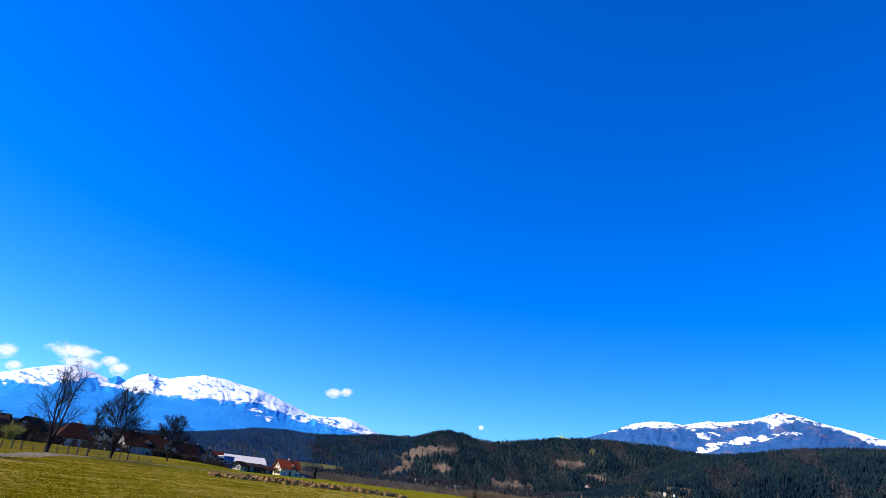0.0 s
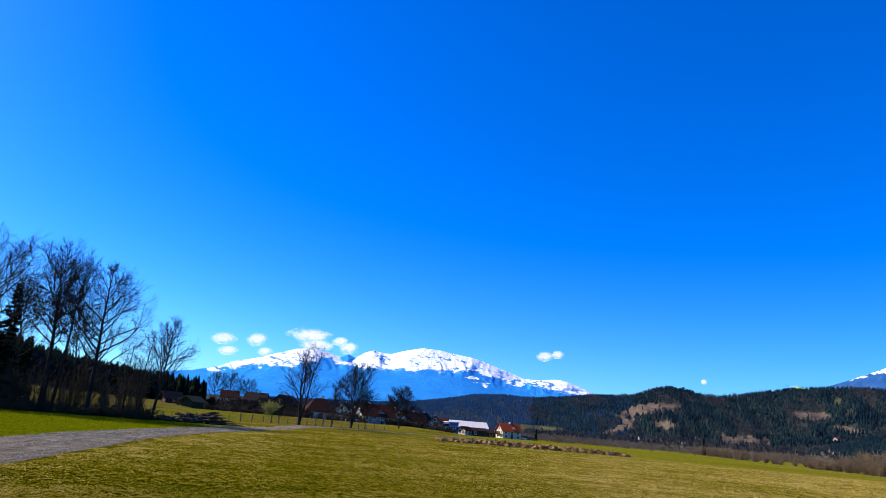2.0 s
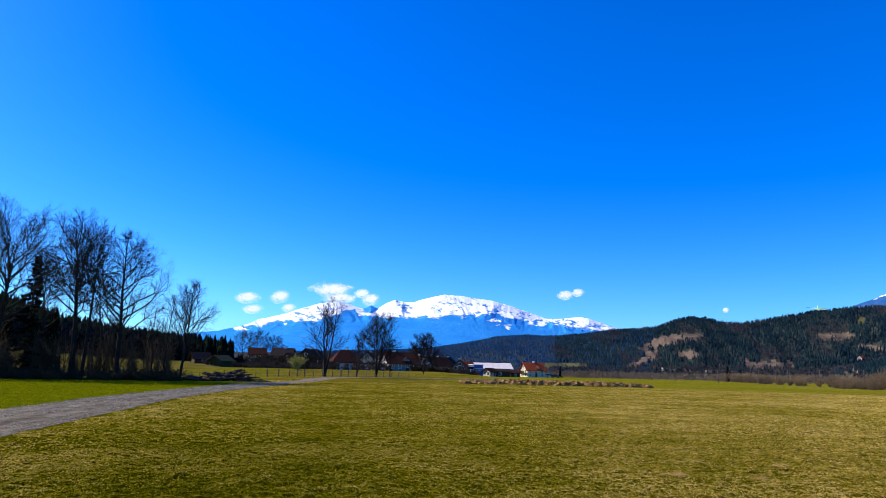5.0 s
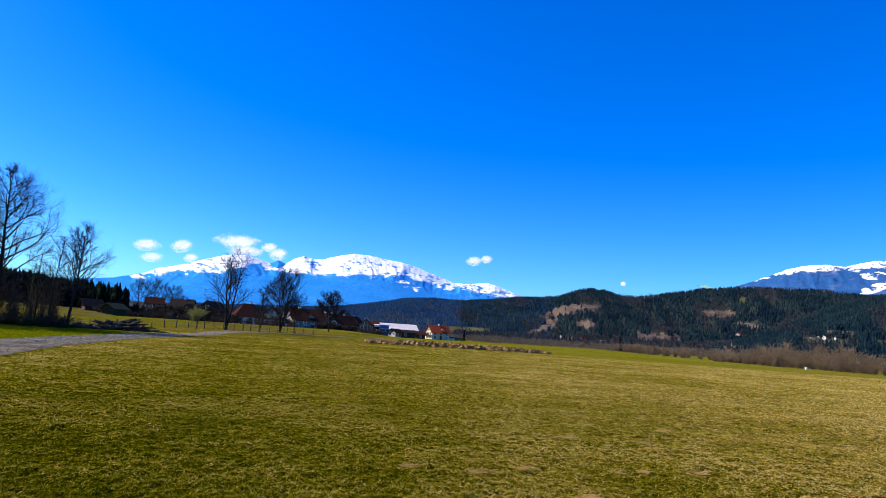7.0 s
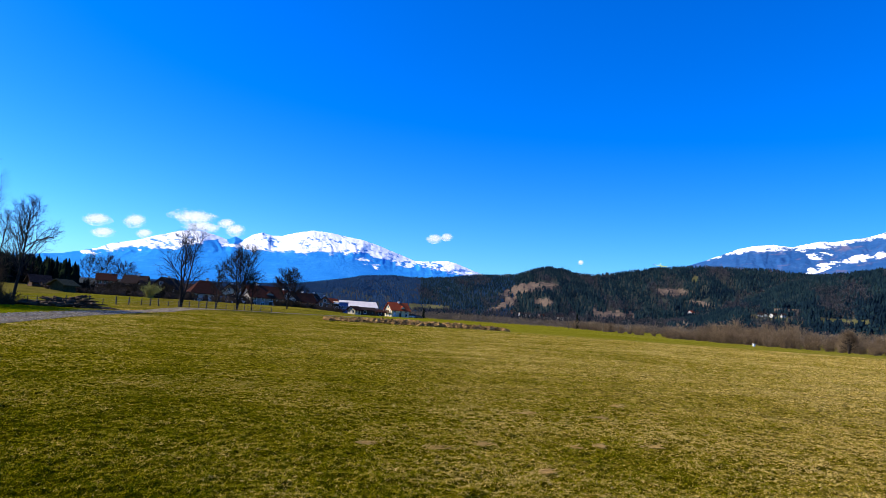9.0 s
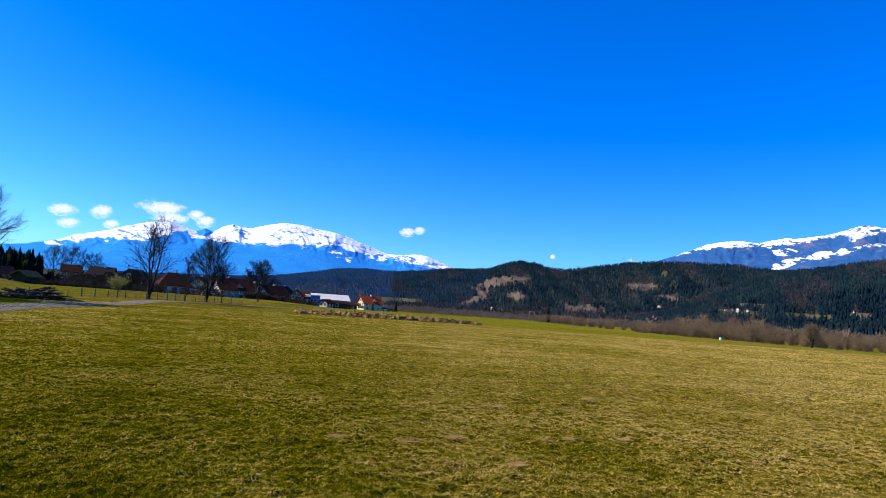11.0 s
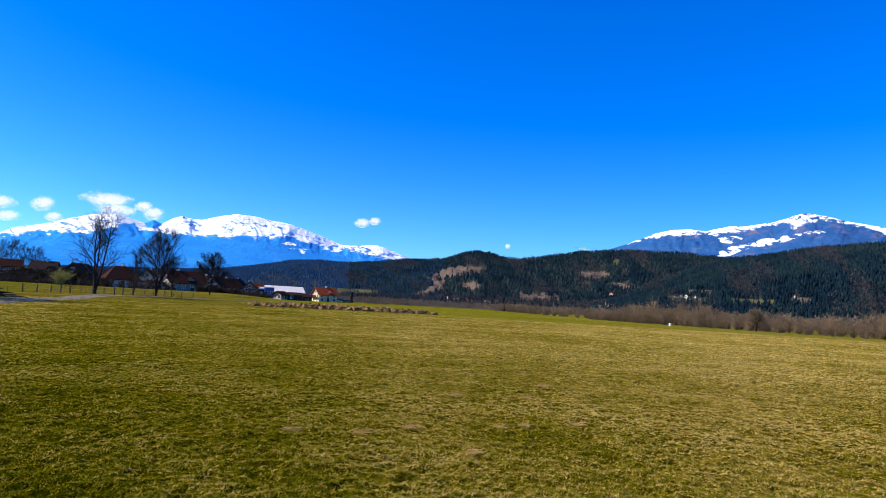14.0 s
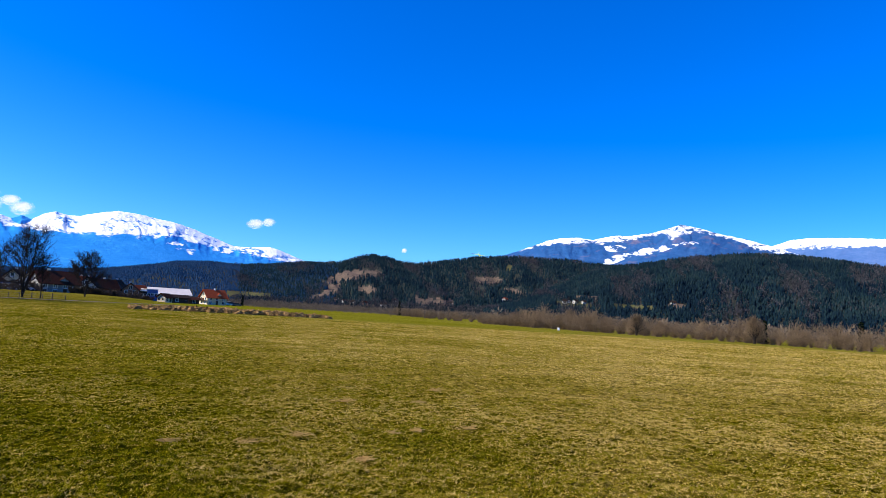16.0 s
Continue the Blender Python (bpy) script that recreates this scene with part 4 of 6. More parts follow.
# ---- spruces near by ----
def spruce(az, r, h, seed, label, group="", z=0.0, gaunt=0.0):
    rng = np.random.default_rng(seed)
    x, y = polar(az, r)
    root = tagged(new("spruce_tree"), label, "tree", group)
    root.location = (x, y, z - 0.05)
    part("trunk", mesh_of("trunk", *tubes([(0, 0, -0.2, 0, 0, h * 0.5, 0.02 * h, 0.012 * h), (0, 0, h * 0.5, 0, 0, h, 0.012 * h, 0.012)], 7), None, True), M_BARK, root)
    bs, V, F = [], [], []
    n = int(h * 9)
    for i in range(n):
        t = 0.10 + 0.88 * (i / n)
        if gaunt and rng.random() < gaunt * (1 - t):
            continue
        L = 0.145 * h * (1 - t) ** 0.75 * (0.65 + 0.6 * rng.random()) + 0.15
        a = i * 2.399 + rng.normal(0, 0.25)
        p = np.array([0, 0, t * h])
        tip = p + np.array([math.cos(a) * L, math.sin(a) * L, -0.30 * L + 0.25 * L * t])
        bs.append((*p, *tip, 0.03, 0.008))
        m = int(7 + 7 * L)
        for j in range(m):
            s = 0.15 + 0.85 * (j + rng.random()) / m
            c = p + (tip - p) * s
            side = np.array([-math.sin(a), math.cos(a), 0]) * (1 if j % 2 else -1)
            w = (0.34 * L * (1.15 - s) + 0.12) * (0.7 + 0.6 * rng.random())
            e = c + side * w + (tip - p) / L * w * 0.5 + np.array([0, 0, -0.22 * w - 0.1 * rng.random()])
            b = len(V)
            V += [c + np.array([0, 0, 0.05]), c + (tip - p) / L * 0.22, e, c + np.array([0, 0, -0.22 - 0.15 * rng.random()])]
            F += [(b, b + 1, b + 2), (b, b + 2, b + 3)]
    part("branches", mesh_of("branches", *tubes(bs, 3)), M_BARK, root)
    part("needles", mesh_of("needles", V, F), M_SPRUCE, root, "dark drooping evergreen sprays")
    return root


spruce(-23.9, 82, 13.3, 61, "dark ragged spruce among bare field-edge trees", "spruces", 0.0, 0.55)
spruce(-22.4, 88, 8.0, 62, "small dark spruce behind the field-edge row", "spruces", 0.2)
spruce(-25.2, 90, 7.0, 63, "small dark spruce behind the field-edge row", "spruces", 0.2)
# stand-ins for unseen trees, added for the shadow bands they cast on the meadow
for k, (az, r, h) in enumerate([(-39.2, 72, 13.5), (-39.8, 75, 14.0), (-42.0, 87, 15.5)]):
    spruce(az, r, h, 160 + k, "tall dark spruce out of view, shading the meadow", "spruces", 0.0, 0.0)
spruce(-33.0, 87, 3.6, 64, "young green spruce at the meadow's edge", "spruces", 0.0)
for k, (az, r, h) in enumerate([(60.3, 118, 4.0), (66.6, 116, 4.4), (17.9, 345, 6.0), (30.9, 330, 7.5)]):
    spruce(az, r, h, 70 + k, "single dark spruce among bare river bushes", "river spruces")


# ---- shrubs ----
def shrub_mesh(seed, h, wide, stems, twigs, thin=0.012):
    rng = np.random.default_rng(seed)
    S = []
    for s in range(stems):
        a = rng.random() * 6.283
        out = rng.random() ** 0.7 * wide
        p = np.array([rng.normal(0, 0.12 * wide), rng.normal(0, 0.12 * wide), -0.1])
        top = np.array([math.cos(a) * out, math.sin(a) * out, h * (0.30 + 0.70 * math.sqrt(max(0.0, 1 - 0.9 * (out / wide) ** 2))) * (0.72 + 0.28 * rng.random())])
        last = p
        for i in range(1, 6):
            t = i / 5
            q = p + (top - p) * np.array([t ** 1.5, t ** 1.5, t]) + rng.normal(0, 0.05 * h * 0.4, 3)
            S.append((*last, *q, 0.035 * (1.1 - t) + thin, 0.035 * (0.9 - t * 0.9) + thin))
            for k in range(twigs):
                w = last + (q - last) * rng.random()
                d = unit((q - last) + rng.normal(0, 0.7, 3) * np.linalg.norm(q - last) + np.array([0, 0, 0.15]))
                e = w + d * h * 0.16 * (0.6 + 0.8 * rng.random())
                S.append((*w, *e, thin, thin * 0.6))
                e2 = e + unit(d + rng.normal(0, 0.5, 3)) * h * 0.09
                S.append((*e, *e2, thin * 0.7, thin * 0.5))
                S.append((*(w + (e - w) * 0.5), *(w + (e - w) * 0.5 + unit(d + rng.normal(0, 0.6, 3)) * h * 0.09), thin * 0.7, thin * 0.5))
            last = q
    return mesh_of("twigs", *tubes(S, 3))


SHRUBS = [shrub_mesh(80 + i, 1.0 * 4.6, 2.0 + 0.25 * (i % 3), 15, 3, 0.023) for i in range(6)]
for me in SHRUBS:
    me.materials.append(M_SHRUBTWIG)
_rng = random.Random(8)
for k in range(156):
    row = k % 3
    y = 14 + 118 * ((k // 3) + 0.7 * _rng.random()) / 52
    x = 96.5 + 4.2 * row + _rng.uniform(-1.6, 1.6) + 6 * max(0, (y - 95) / 40) ** 1.5 + (3.0 if y < 40 else 0)
    ob = new("shrub", SHRUBS[_rng.randrange(6)])
    s = _rng.uniform(0.62, 1.0) * (0.95 if row == 2 else 0.82 if row else 0.50) * (1.35 if 92 < y < 118 else 1.0)
    ob.matrix_basis = Matrix.Translation((x, y, -0.03)) @ Matrix.Rotation(_rng.random() * 6.28, 4, "Z") @ Matrix.Diagonal((s * 1.35, s * 1.35, s * _rng.uniform(0.8, 1.0), 1))
    tagged(ob, "bushy leafless brown shrub along the far field edge", "shrub", "field-edge shrubs")
for k in range(66):
    t = (k + _rng.random()) / 66
    y = 122 + 190 * t
    x = 101 + 0.42 * (y - 118) + _rng.uniform(-3, 6)
    ob = new("shrub", SHRUBS[_rng.randrange(6)])
    s = _rng.uniform(0.6, 1.0) * (0.7 + 0.3 * t)
    ob.matrix_basis = Matrix.Translation((x, y, -0.03)) @ Matrix.Rotation(_rng.random() * 6.28, 4, "Z") @ Matrix.Diagonal((s * 1.3, s * 1.3, s, 1))
    tagged(ob, "bushy leafless brown shrub along the far field edge", "shrub", "field-edge shrubs")
for k, (az, r, h) in enumerate([(59.6, 112, 2.9), (50.8, 122, 2.7)]):
    bare_tree("bare_tree", "stout leafless brown tree rising over the shrubs", az, r, grow(90 + k, h, 0.16, 0.06, 0.40, 24, 1.0, stems=4, branch=5, twig=5, fine=4, round_top=0.3), "tree", "river trees", mat=M_BARK, twig_mat=M_SHRUBTWIG)

# dark thicket under the field-edge row
M_THICKET = simple("thicket_stems", (0.035, 0.028, 0.020), (0.085, 0.062, 0.040), 0.8, 0.95, 0.05, 0.2, vary=0.4)
THICK = [shrub_mesh(100 + i, 2.0, 1.5, 16, 3, 0.022) for i in range(4)]
STEMS = [shrub_mesh(110 + i, 5.2, 0.8, 5, 4, 0.016) for i in range(4)]
for me in THICK + STEMS:
    me.materials.append(M_THICKET)
for k in range(60):
    az = -38.5 + 25.2 * (k + _rng.random()) / 60
    r = np.interp(az, [-38, -30, -22, -13], [86, 82, 79, 79]) + _rng.uniform(-1.5, 3)
    x, y = polar(az, r)
    s = _rng.uniform(0.75, 1.25)
    ob = tagged(new("thicket_bush", THICK[_rng.randrange(4)]), "low dark bramble bush under the field-edge trees", "bush", "thicket bushes")
    ob.matrix_basis = Matrix.Translation((x, y, -0.05)) @ Matrix.Rotation(_rng.random() * 6.28, 4, "Z") @ Matrix.Diagonal((s, s, s * _rng.uniform(0.45, 0.8), 1))
for k in range(100):
    az = -38 + 24 * _rng.random()
    r = np.interp(az, [-38, -30, -22, -13], [87, 83, 80, 80]) + _rng.uniform(-1, 5)
    x, y = polar(az, r)
    s = _rng.uniform(0.6, 1.2)
    ob = tagged(new("sapling", STEMS[_rng.randrange(4)]), "thin dark leafless saplings growing from one root", "sapling", "field-edge saplings")
    ob.matrix_basis = Matrix.Translation((x, y, west_ground(az, r) - 0.05)) @ Matrix.Rotation(_rng.random() * 6.28, 4, "Z") @ Matrix.Diagonal((s, s, s, 1))


# ---- the village ----
def plaster(name, col, dirt):
    return simple(name, dirt, col, 0.6, 0.9, 0.15, 0.25, 9.0)


M_WHITE = plaster("white_render", (0.60, 0.56, 0.49), (0.40, 0.37, 0.32))
M_CREAM = plaster("cream_render", (0.66, 0.53, 0.32), (0.48, 0.39, 0.25))
M_GREYWALL = plaster("grey_render", (0.26, 0.245, 0.22), (0.17, 0.16, 0.145))
M_PINK = plaster("pink_render", (0.28, 0.14, 0.09), (0.18, 0.09, 0.06))
M_BLUEWALL = plaster("blue_cladding", (0.12, 0.17, 0.36), (0.08, 0.11, 0.25))
M_BROWNROOF = simple("brown_tiles", (0.030, 0.012, 0.008), (0.060, 0.023, 0.015), 2.0, 0.95, 0.02, 0.5, 5.0)
M_REDROOF = simple("red_tiles", (0.22, 0.040, 0.015), (0.34, 0.068, 0.026), 2.0, 0.95, 0.02, 0.5, 5.0)
M_DARKROOF = simple("dark_tiles", (0.016, 0.011, 0.010), (0.040, 0.028, 0.024), 2.0, 0.95, 0.02, 0.5, 5.0)
M_SHEET = simple("pale_sheet_roof", (0.46, 0.41, 0.35), (0.62, 0.56, 0.48), 0.4, 0.5, 0.4, 0.1, 12.0)
M_TIMBER = simple("brown_timber", (0.040, 0.022, 0.012), (0.105, 0.060, 0.034), 3.0, 0.85, 0.15, 0.5, 6.0)
M_FRAME = simple("white_frame", (0.68, 0.68, 0.66), (0.80, 0.80, 0.78), 3.0, 0.5, 0.3, 0.1)
M_GLASS, _nt, _b = shader("window_glass", 0.08, 0.6)
_b.inputs["Base Color"].default_value = (0.02, 0.026, 0.035, 1)
M_STONE = simple("chimney_stone", (0.52, 0.50, 0.47), (0.68, 0.66, 0.62), 4.0, 0.9, 0.1, 0.4)


def gable_body(w, d, hw, hr):
    """Walls with two gables at the ends of x; the ridge runs along x."""
    bm = bmesh.new()
    out = [(-d / 2, -1.0), (d / 2, -1.0), (d / 2, hw), (0, hw + hr), (-d / 2, hw)]
    a = [bm.verts.new((-w / 2, y, z)) for y, z in out]
    b = [bm.verts.new((w / 2, y, z)) for y, z in out]
    bm.faces.new(a)
    bm.faces.new(b[::-1])
    for i in range(5):
        j = (i + 1) % 5
        bm.faces.new((a[j], a[i], b[i], b[j]))
    bmesh.ops.recalc_face_normals(bm, faces=bm.faces)
    return bm


def roof_slab(w, d, hw, hr, side, over=0.7, thick=0.22, half_hip=0.0):
    """One slope of a roof, with its overhang."""
    bm = bmesh.new()
    k = hr / (d / 2)
    y1 = d / 2 + over
    cut = half_hip
    lo = [(-w / 2 - over, side * y1, hw - over * k + 0.03), (w / 2 + over, side * y1, hw - over * k + 0.03)]
    up = [(w / 2 + over - cut, 0.0, hw + hr + 0.03), (-w / 2 - over + cut, 0.0, hw + hr + 0.03)]
    pts = lo + up
    b0 = [bm.verts.new(p) for p in pts]
    b1 = [bm.verts.new((p[0], p[1], p[2] + thick)) for p in pts]
    bm.faces.new(b0)
    bm.faces.new(b1[::-1])
    for i in range(4):
        j = (i + 1) % 4
        bm.faces.new((b0[j], b0[i], b1[i], b1[j]))
    bmesh.ops.recalc_face_normals(bm, faces=bm.faces)
    return bm


def hip_end(w, d, hw, hr, side, over, cut, thick=0.22):
    bm = bmesh.new()
    k = hr / (d / 2)
    x1 = w / 2 + over
    pts = [(side * x1, -d / 2 - over, hw - over * k + 0.04), (side * x1, d / 2 + over, hw - over * k + 0.04), (side * (x1 - cut), 0, hw + hr + 0.04)]
    b0 = [bm.verts.new(p) for p in pts]
    b1 = [bm.verts.new((p[0], p[1], p[2] + thick)) for p in pts]
    bm.faces.new(b0)
    bm.faces.new(b1[::-1])
    for i in range(3):
        j = (i + 1) % 3
        bm.faces.new((b0[j], b0[i], b1[i], b1[j]))
    bmesh.ops.recalc_face_normals(bm, faces=bm.faces)
    return bm


def window(parent, x, y, z, facing, w=1.1, h=1.25):
    """A framed window in a wall; facing: 0 towards -y, 1 towards -x, 2 towards +x."""
    m = Matrix.Translation((x, y, z)) @ Matrix.Rotation((0, -math.pi / 2, math.pi / 2)[facing], 4, "Z")
    bm = bmesh.new()
    t = 0.11
    box(bm, -w / 2 - t, w / 2 + t, -0.07, 0.05, -h / 2 - t, -h / 2)
    box(bm, -w / 2 - t, w / 2 + t, -0.07, 0.05, h / 2, h / 2 + t)
    box(bm, -w / 2 - t, -w / 2, -0.07, 0.05, -h / 2, h / 2)
    box(bm, w / 2, w / 2 + t, -0.07, 0.05, -h / 2, h / 2)
    box(bm, -0.035, 0.035, -0.065, 0.05, -h / 2, h / 2)
    ob = part("window", bm, M_FRAME, parent)
    ob.matrix_basis = m
    part("pane", boxm(-w / 2, w / 2, -0.035, 0.04, -h / 2, h / 2), M_GLASS, ob, "dark reflecting glass")


def house(label, az, r, turn, w, d, hw, hr, wall, roof, front=3, floors=2, chimney=(0.2, 0.1), balcony=None, hip=0.0, dormer=None, z=None, door=True, windows=True, name="house"):
    x, y = polar(az, r)
    root = tagged(new(name), label, "house" if name == "house" else name.replace("_", " "), "village houses" if name == "house" else "")
    root.matrix_basis = Matrix.Translation((x, y, float(rise(x, y)) if z is None else z)) @ Matrix.Rotation(radians(turn), 4, "Z")
    if hip:
        bm = bmesh.new()
        box(bm, -w / 2, w / 2, -d / 2, d / 2, -1.0, hw)
        part("wall", bm, wall, root)
    else:
        part("wall", gable_body(w, d, hw, hr), wall, root)
    over = 0.75
    for s in (-1, 1):
        part("roof", roof_slab(w, d, hw, hr, s, over, half_hip=hip), roof, root)
    if hip:
        for s in (-1, 1):
            part("roof", hip_end(w, d, hw, hr, s, over, hip), roof, root)
    step = hw / floors
    for f in range(floors if windows else 0):
        for i in range(front):
            xx = -w / 2 + w * (i + 0.5) / front
            if door and f == 0 and i == front // 2:
                ob = part("door", boxm(-0.55, 0.55, -0.06, 0.05, 0, 2.1), M_TIMBER, root, "dark wooden house door")
                ob.location = (xx, -d / 2, 0)
                part("handle", boxm(0.36, 0.44, -0.12, -0.06, 0.98, 1.04), M_STONE, ob)
            else:
                window(root, xx, -d / 2, step * f + step * 0.55, 0)
        for s, fc in ((-1, 1), (1, 2)):
            for i in range(2):
                window(root, s * w / 2, -d / 2 + d * (i + 0.5) / 2, step * f + step * 0.55, fc)
    if windows and not hip:
        for s, fc in ((-1, 1), (1, 2)):
            window(root, s * w / 2, 0, hw + hr * 0.35, fc)
    if chimney:
        cx, cy = chimney[0] * w, chimney[1] * d
        bm = bmesh.new()
        box(bm, cx - 0.4, cx + 0.4, cy - 0.4, cy + 0.4, hw + hr * 0.3, hw + hr + 0.9)
        ch = part("chimney", bm, M_STONE, root, "pale rendered chimney")
        part("chimney_cap", boxm(cx - 0.5, cx + 0.5, cy - 0.5, cy + 0.5, hw + hr + 0.9, hw + hr + 1.02), M_DARKROOF, ch)
    if balcony is not None:
        s, bz = balcony
        x0, x1 = (-w / 2 - 1.3, -w / 2) if s < 0 else (w / 2, w / 2 + 1.3)
        bal = part("balcony", boxm(x0, x1, -d * 0.42, d * 0.42, bz - 0.18, bz), M_TIMBER, root, "wooden balcony across the gable")
        xo = x0 if s < 0 else x1
        part("rail", boxm(xo - 0.05, xo + 0.05, -d * 0.42, d * 0.42, bz + 0.92, bz + 1.02), M_TIMBER, bal)
        for i in range(14):
            yy = -d * 0.42 + d * 0.84 * (i + 0.5) / 14
            part("board", boxm(xo - 0.03, xo + 0.03, yy - d * 0.022, yy + d * 0.022, bz, bz + 0.92), M_TIMBER, bal)
    if dormer:
        dx, dw = dormer
        k = hr / (d / 2)
        bm = bmesh.new()
        prism(bm, [(dx - dw / 2, hw - 0.2), (dx + dw / 2, hw - 0.2), (dx + dw / 2, hw + 0.9), (dx, hw + 1.7), (dx - dw / 2, hw + 0.9)], -d / 2 + 0.5, -d / 2 + 0.5 + 1.9 / k)
        dm = part("dormer", bm, wall, root, "small gabled dormer in the roof")
        for s in (-1, 1):
            rb = bmesh.new()
            prism(rb, [(dx, hw + 1.72), (dx + s * (dw / 2 + 0.3), hw + 0.68), (dx + s * (dw / 2 + 0.3), hw + 0.82), (dx, hw + 1.9)], -d / 2 + 0.2, -d / 2 + 0.5 + 2.0 / k)
            part("roof", rb, roof, dm)
    return root


house("cream two-storey house with red tiled roof and timber balcony", 15.62, 335, 11, 9.6, 7.8, 3.6, 3.3, M_CREAM, M_REDROOF, 3, 2, (0.05, 0.0), (-1, 2.0), 0.0, (1.4, 2.0), z=0.0)
house("white house with a hipped brown tiled roof", -0.25, 232, 12, 9.0, 8.0, 3.0, 3.6, M_WHITE, M_BROWNROOF, 3, 1, (0.1, 0.1), None, 3.6, z=1.5)
house("grey-walled house with brown roof, dormer and timber balcony", 4.35, 245, 16, 11.5, 9.0, 3.8, 3.6, M_GREYWALL, M_BROWNROOF, 4, 2, (-0.18, 0.05), (-1, 2.4), 0.0, (1.2, 2.6), z=0.7)
house("long brown-roofed farmhouse with a pale balcony front", -7.4, 310, 6, 6.6, 6.0, 4.6, 2.4, M_PINK, M_BROWNROOF, 3, 2, (0.2, 0.1), (-1, 2.6), 0.0, z=3.2)
house("dark-roofed house behind the willow bush", -5.3, 290, -10, 8.0, 7.5, 3.0, 3.0, M_GREYWALL, M_DARKROOF, 3, 1, (0.1, 0.0), z=3.8)
house("dark-roofed timber house by the fence", -3.0, 262, 64, 9.0, 7.6, 3.0, 3.4, M_TIMBER, M_DARKROOF, 3, 1, (0.2, 0.1), z=2.6)
house("low house with a dark roof behind the ash", -1.9, 275, 5, 9.0, 7.0, 2.8, 2.6, M_WHITE, M_DARKROOF, 3, 1, None, z=2.2)
house("brown-roofed house among garden trees", 7.5, 300, 20, 9.5, 8.0, 3.6, 3.4, M_PINK, M_BROWNROOF, 3, 1, (0.1, 0.1), z=0.8)
house("brown-roofed house with a steep gable", 8.6, 310, 70, 9.0, 8.0, 3.6, 3.8, M_GREYWALL, M_BROWNROOF, 3, 1, (0.1, 0.1), z=0.6)
house("pink gabled house with brown roof", 9.5, 300, 78, 7.5, 6.0, 3.8, 2.6, M_PINK, M_BROWNROOF, 2, 2, (0.2, 0.1), z=0.5)
house("small cream house with a brown roof", 12.0, 305, 40, 4.4, 4.0, 2.0, 1.3, M_CREAM, M_BROWNROOF, 2, 1, None, z=0.3)
house("low dark garage with a shallow roof", 13.0, 310, 10, 6.8, 5.5, 2.2, 1.0, M_TIMBER, M_DARKROOF, 2, 1, None, z=0.2, name="garage")
house("dark open-sided wood shed beside the house", 14.05, 318, 8, 4.6, 4.0, 1.9, 0.9, M_TIMBER, M_BROWNROOF, 1, 1, None, z=0.0, door=False, name="wood_shed")
house("dark timber field barn with a pale roof edge", -11.8, 205, 30, 4.2, 3.6, 1.6, 1.4, M_TIMBER, M_DARKROOF, 1, 1, None, z=west_ground(-11.8, 205) - 0.1, door=False, windows=False, name="field_barn")

for _k, (_az, _r, _turn, _w, _hw, _hr, _wall, _roof) in enumerate([
        (-4.3, 285, 30, 7.5, 3.6, 2.6, M_WHITE, M_DARKROOF), (1.9, 285, 70, 8.0, 4.2, 3.0, M_CREAM, M_BROWNROOF), (2.9, 270, 75, 7.5, 3.6, 2.8, M_WHITE, M_BROWNROOF),
        (6.6, 270, 70, 7.0, 3.4, 2.8, M_WHITE, M_BROWNROOF), (8.1, 335, 15, 8.0, 4.4, 2.8, M_PINK, M_REDROOF), (9.05, 330, 65, 6.5, 3.8, 2.4, M_WHITE, M_REDROOF),
        (9.9, 345, 20, 7.0, 4.4, 2.6, M_PINK, M_REDROOF), (5.9, 300, 25, 8.5, 4.2, 3.0, M_GREYWALL, M_REDROOF)]):
    house("small village house with a tiled gable roof", _az, _r, _turn, _w, _w * 0.85, _hw, _hr, _wall, _roof, 2, 1, (0.15, 0.1) if _k % 2 else None, z=float(rise(*polar(_az, _r))))


def flat_building(label, name, az, r, turn, w, d, h, wall, cap, z=0.3, slope=0.0):
    x, y = polar(az, r)
    root = tagged(new(name), label, "building")
    root.matrix_basis = Matrix.Translation((x, y, z)) @ Matrix.Rotation(radians(turn), 4, "Z")
    bm = bmesh.new()
    prism(bm, [(-w / 2, -1), (w / 2, -1), (w / 2, h), (-w / 2, h)], -d / 2, d / 2)
    part("wall", bm, wall, root)
    rb = bmesh.new()
    a = [rb.verts.new((sx * (w / 2 + 0.3), sy * (d / 2 + 0.3), h + 0.02 + (slope if sy > 0 else 0))) for sx, sy in ((-1, -1), (1, -1), (1, 1), (-1, 1))]
    b = [rb.verts.new((v.co.x, v.co.y, v.co.z + 0.3)) for v in a]
    rb.faces.new(a)
    rb.faces.new(b)
    for i in range(4):
        j = (i + 1) % 4
        rb.faces.new((a[i], a[j], b[j], b[i]))
    bmesh.ops.recalc_face_normals(rb, faces=rb.faces)
    part("roof", rb, cap, root)
    for i in range(3):
        window(root, -w / 2 + w * (i + 0.5) / 3, -d / 2, h * 0.55, 0, 1.2, 1.0)
    return root


flat_building("long hall under a pale sloping sheet-metal roof", "hall", 12.3, 385, -8, 21, 16, 3.1, M_GREYWALL, M_SHEET, 0.6, 3.4)
flat_building("flat-roofed white and blue building", "flat_house", 10.85, 322, 12, 4.8, 6, 4.6, M_BLUEWALL, M_SHEET, 0.5)
flat_building("low dark flat-roofed annex with a pale edge", "annex", 10.1, 318, 8, 4.6, 6, 3.7, M_DARKROOF, M_SHEET, 0.5)
flat_building("dark blue garden shed behind the fence", "garden_shed", 1.45, 215, 5, 4.4, 3, 1.9, M_BLUEWALL, M_DARKROOF, 1.6)


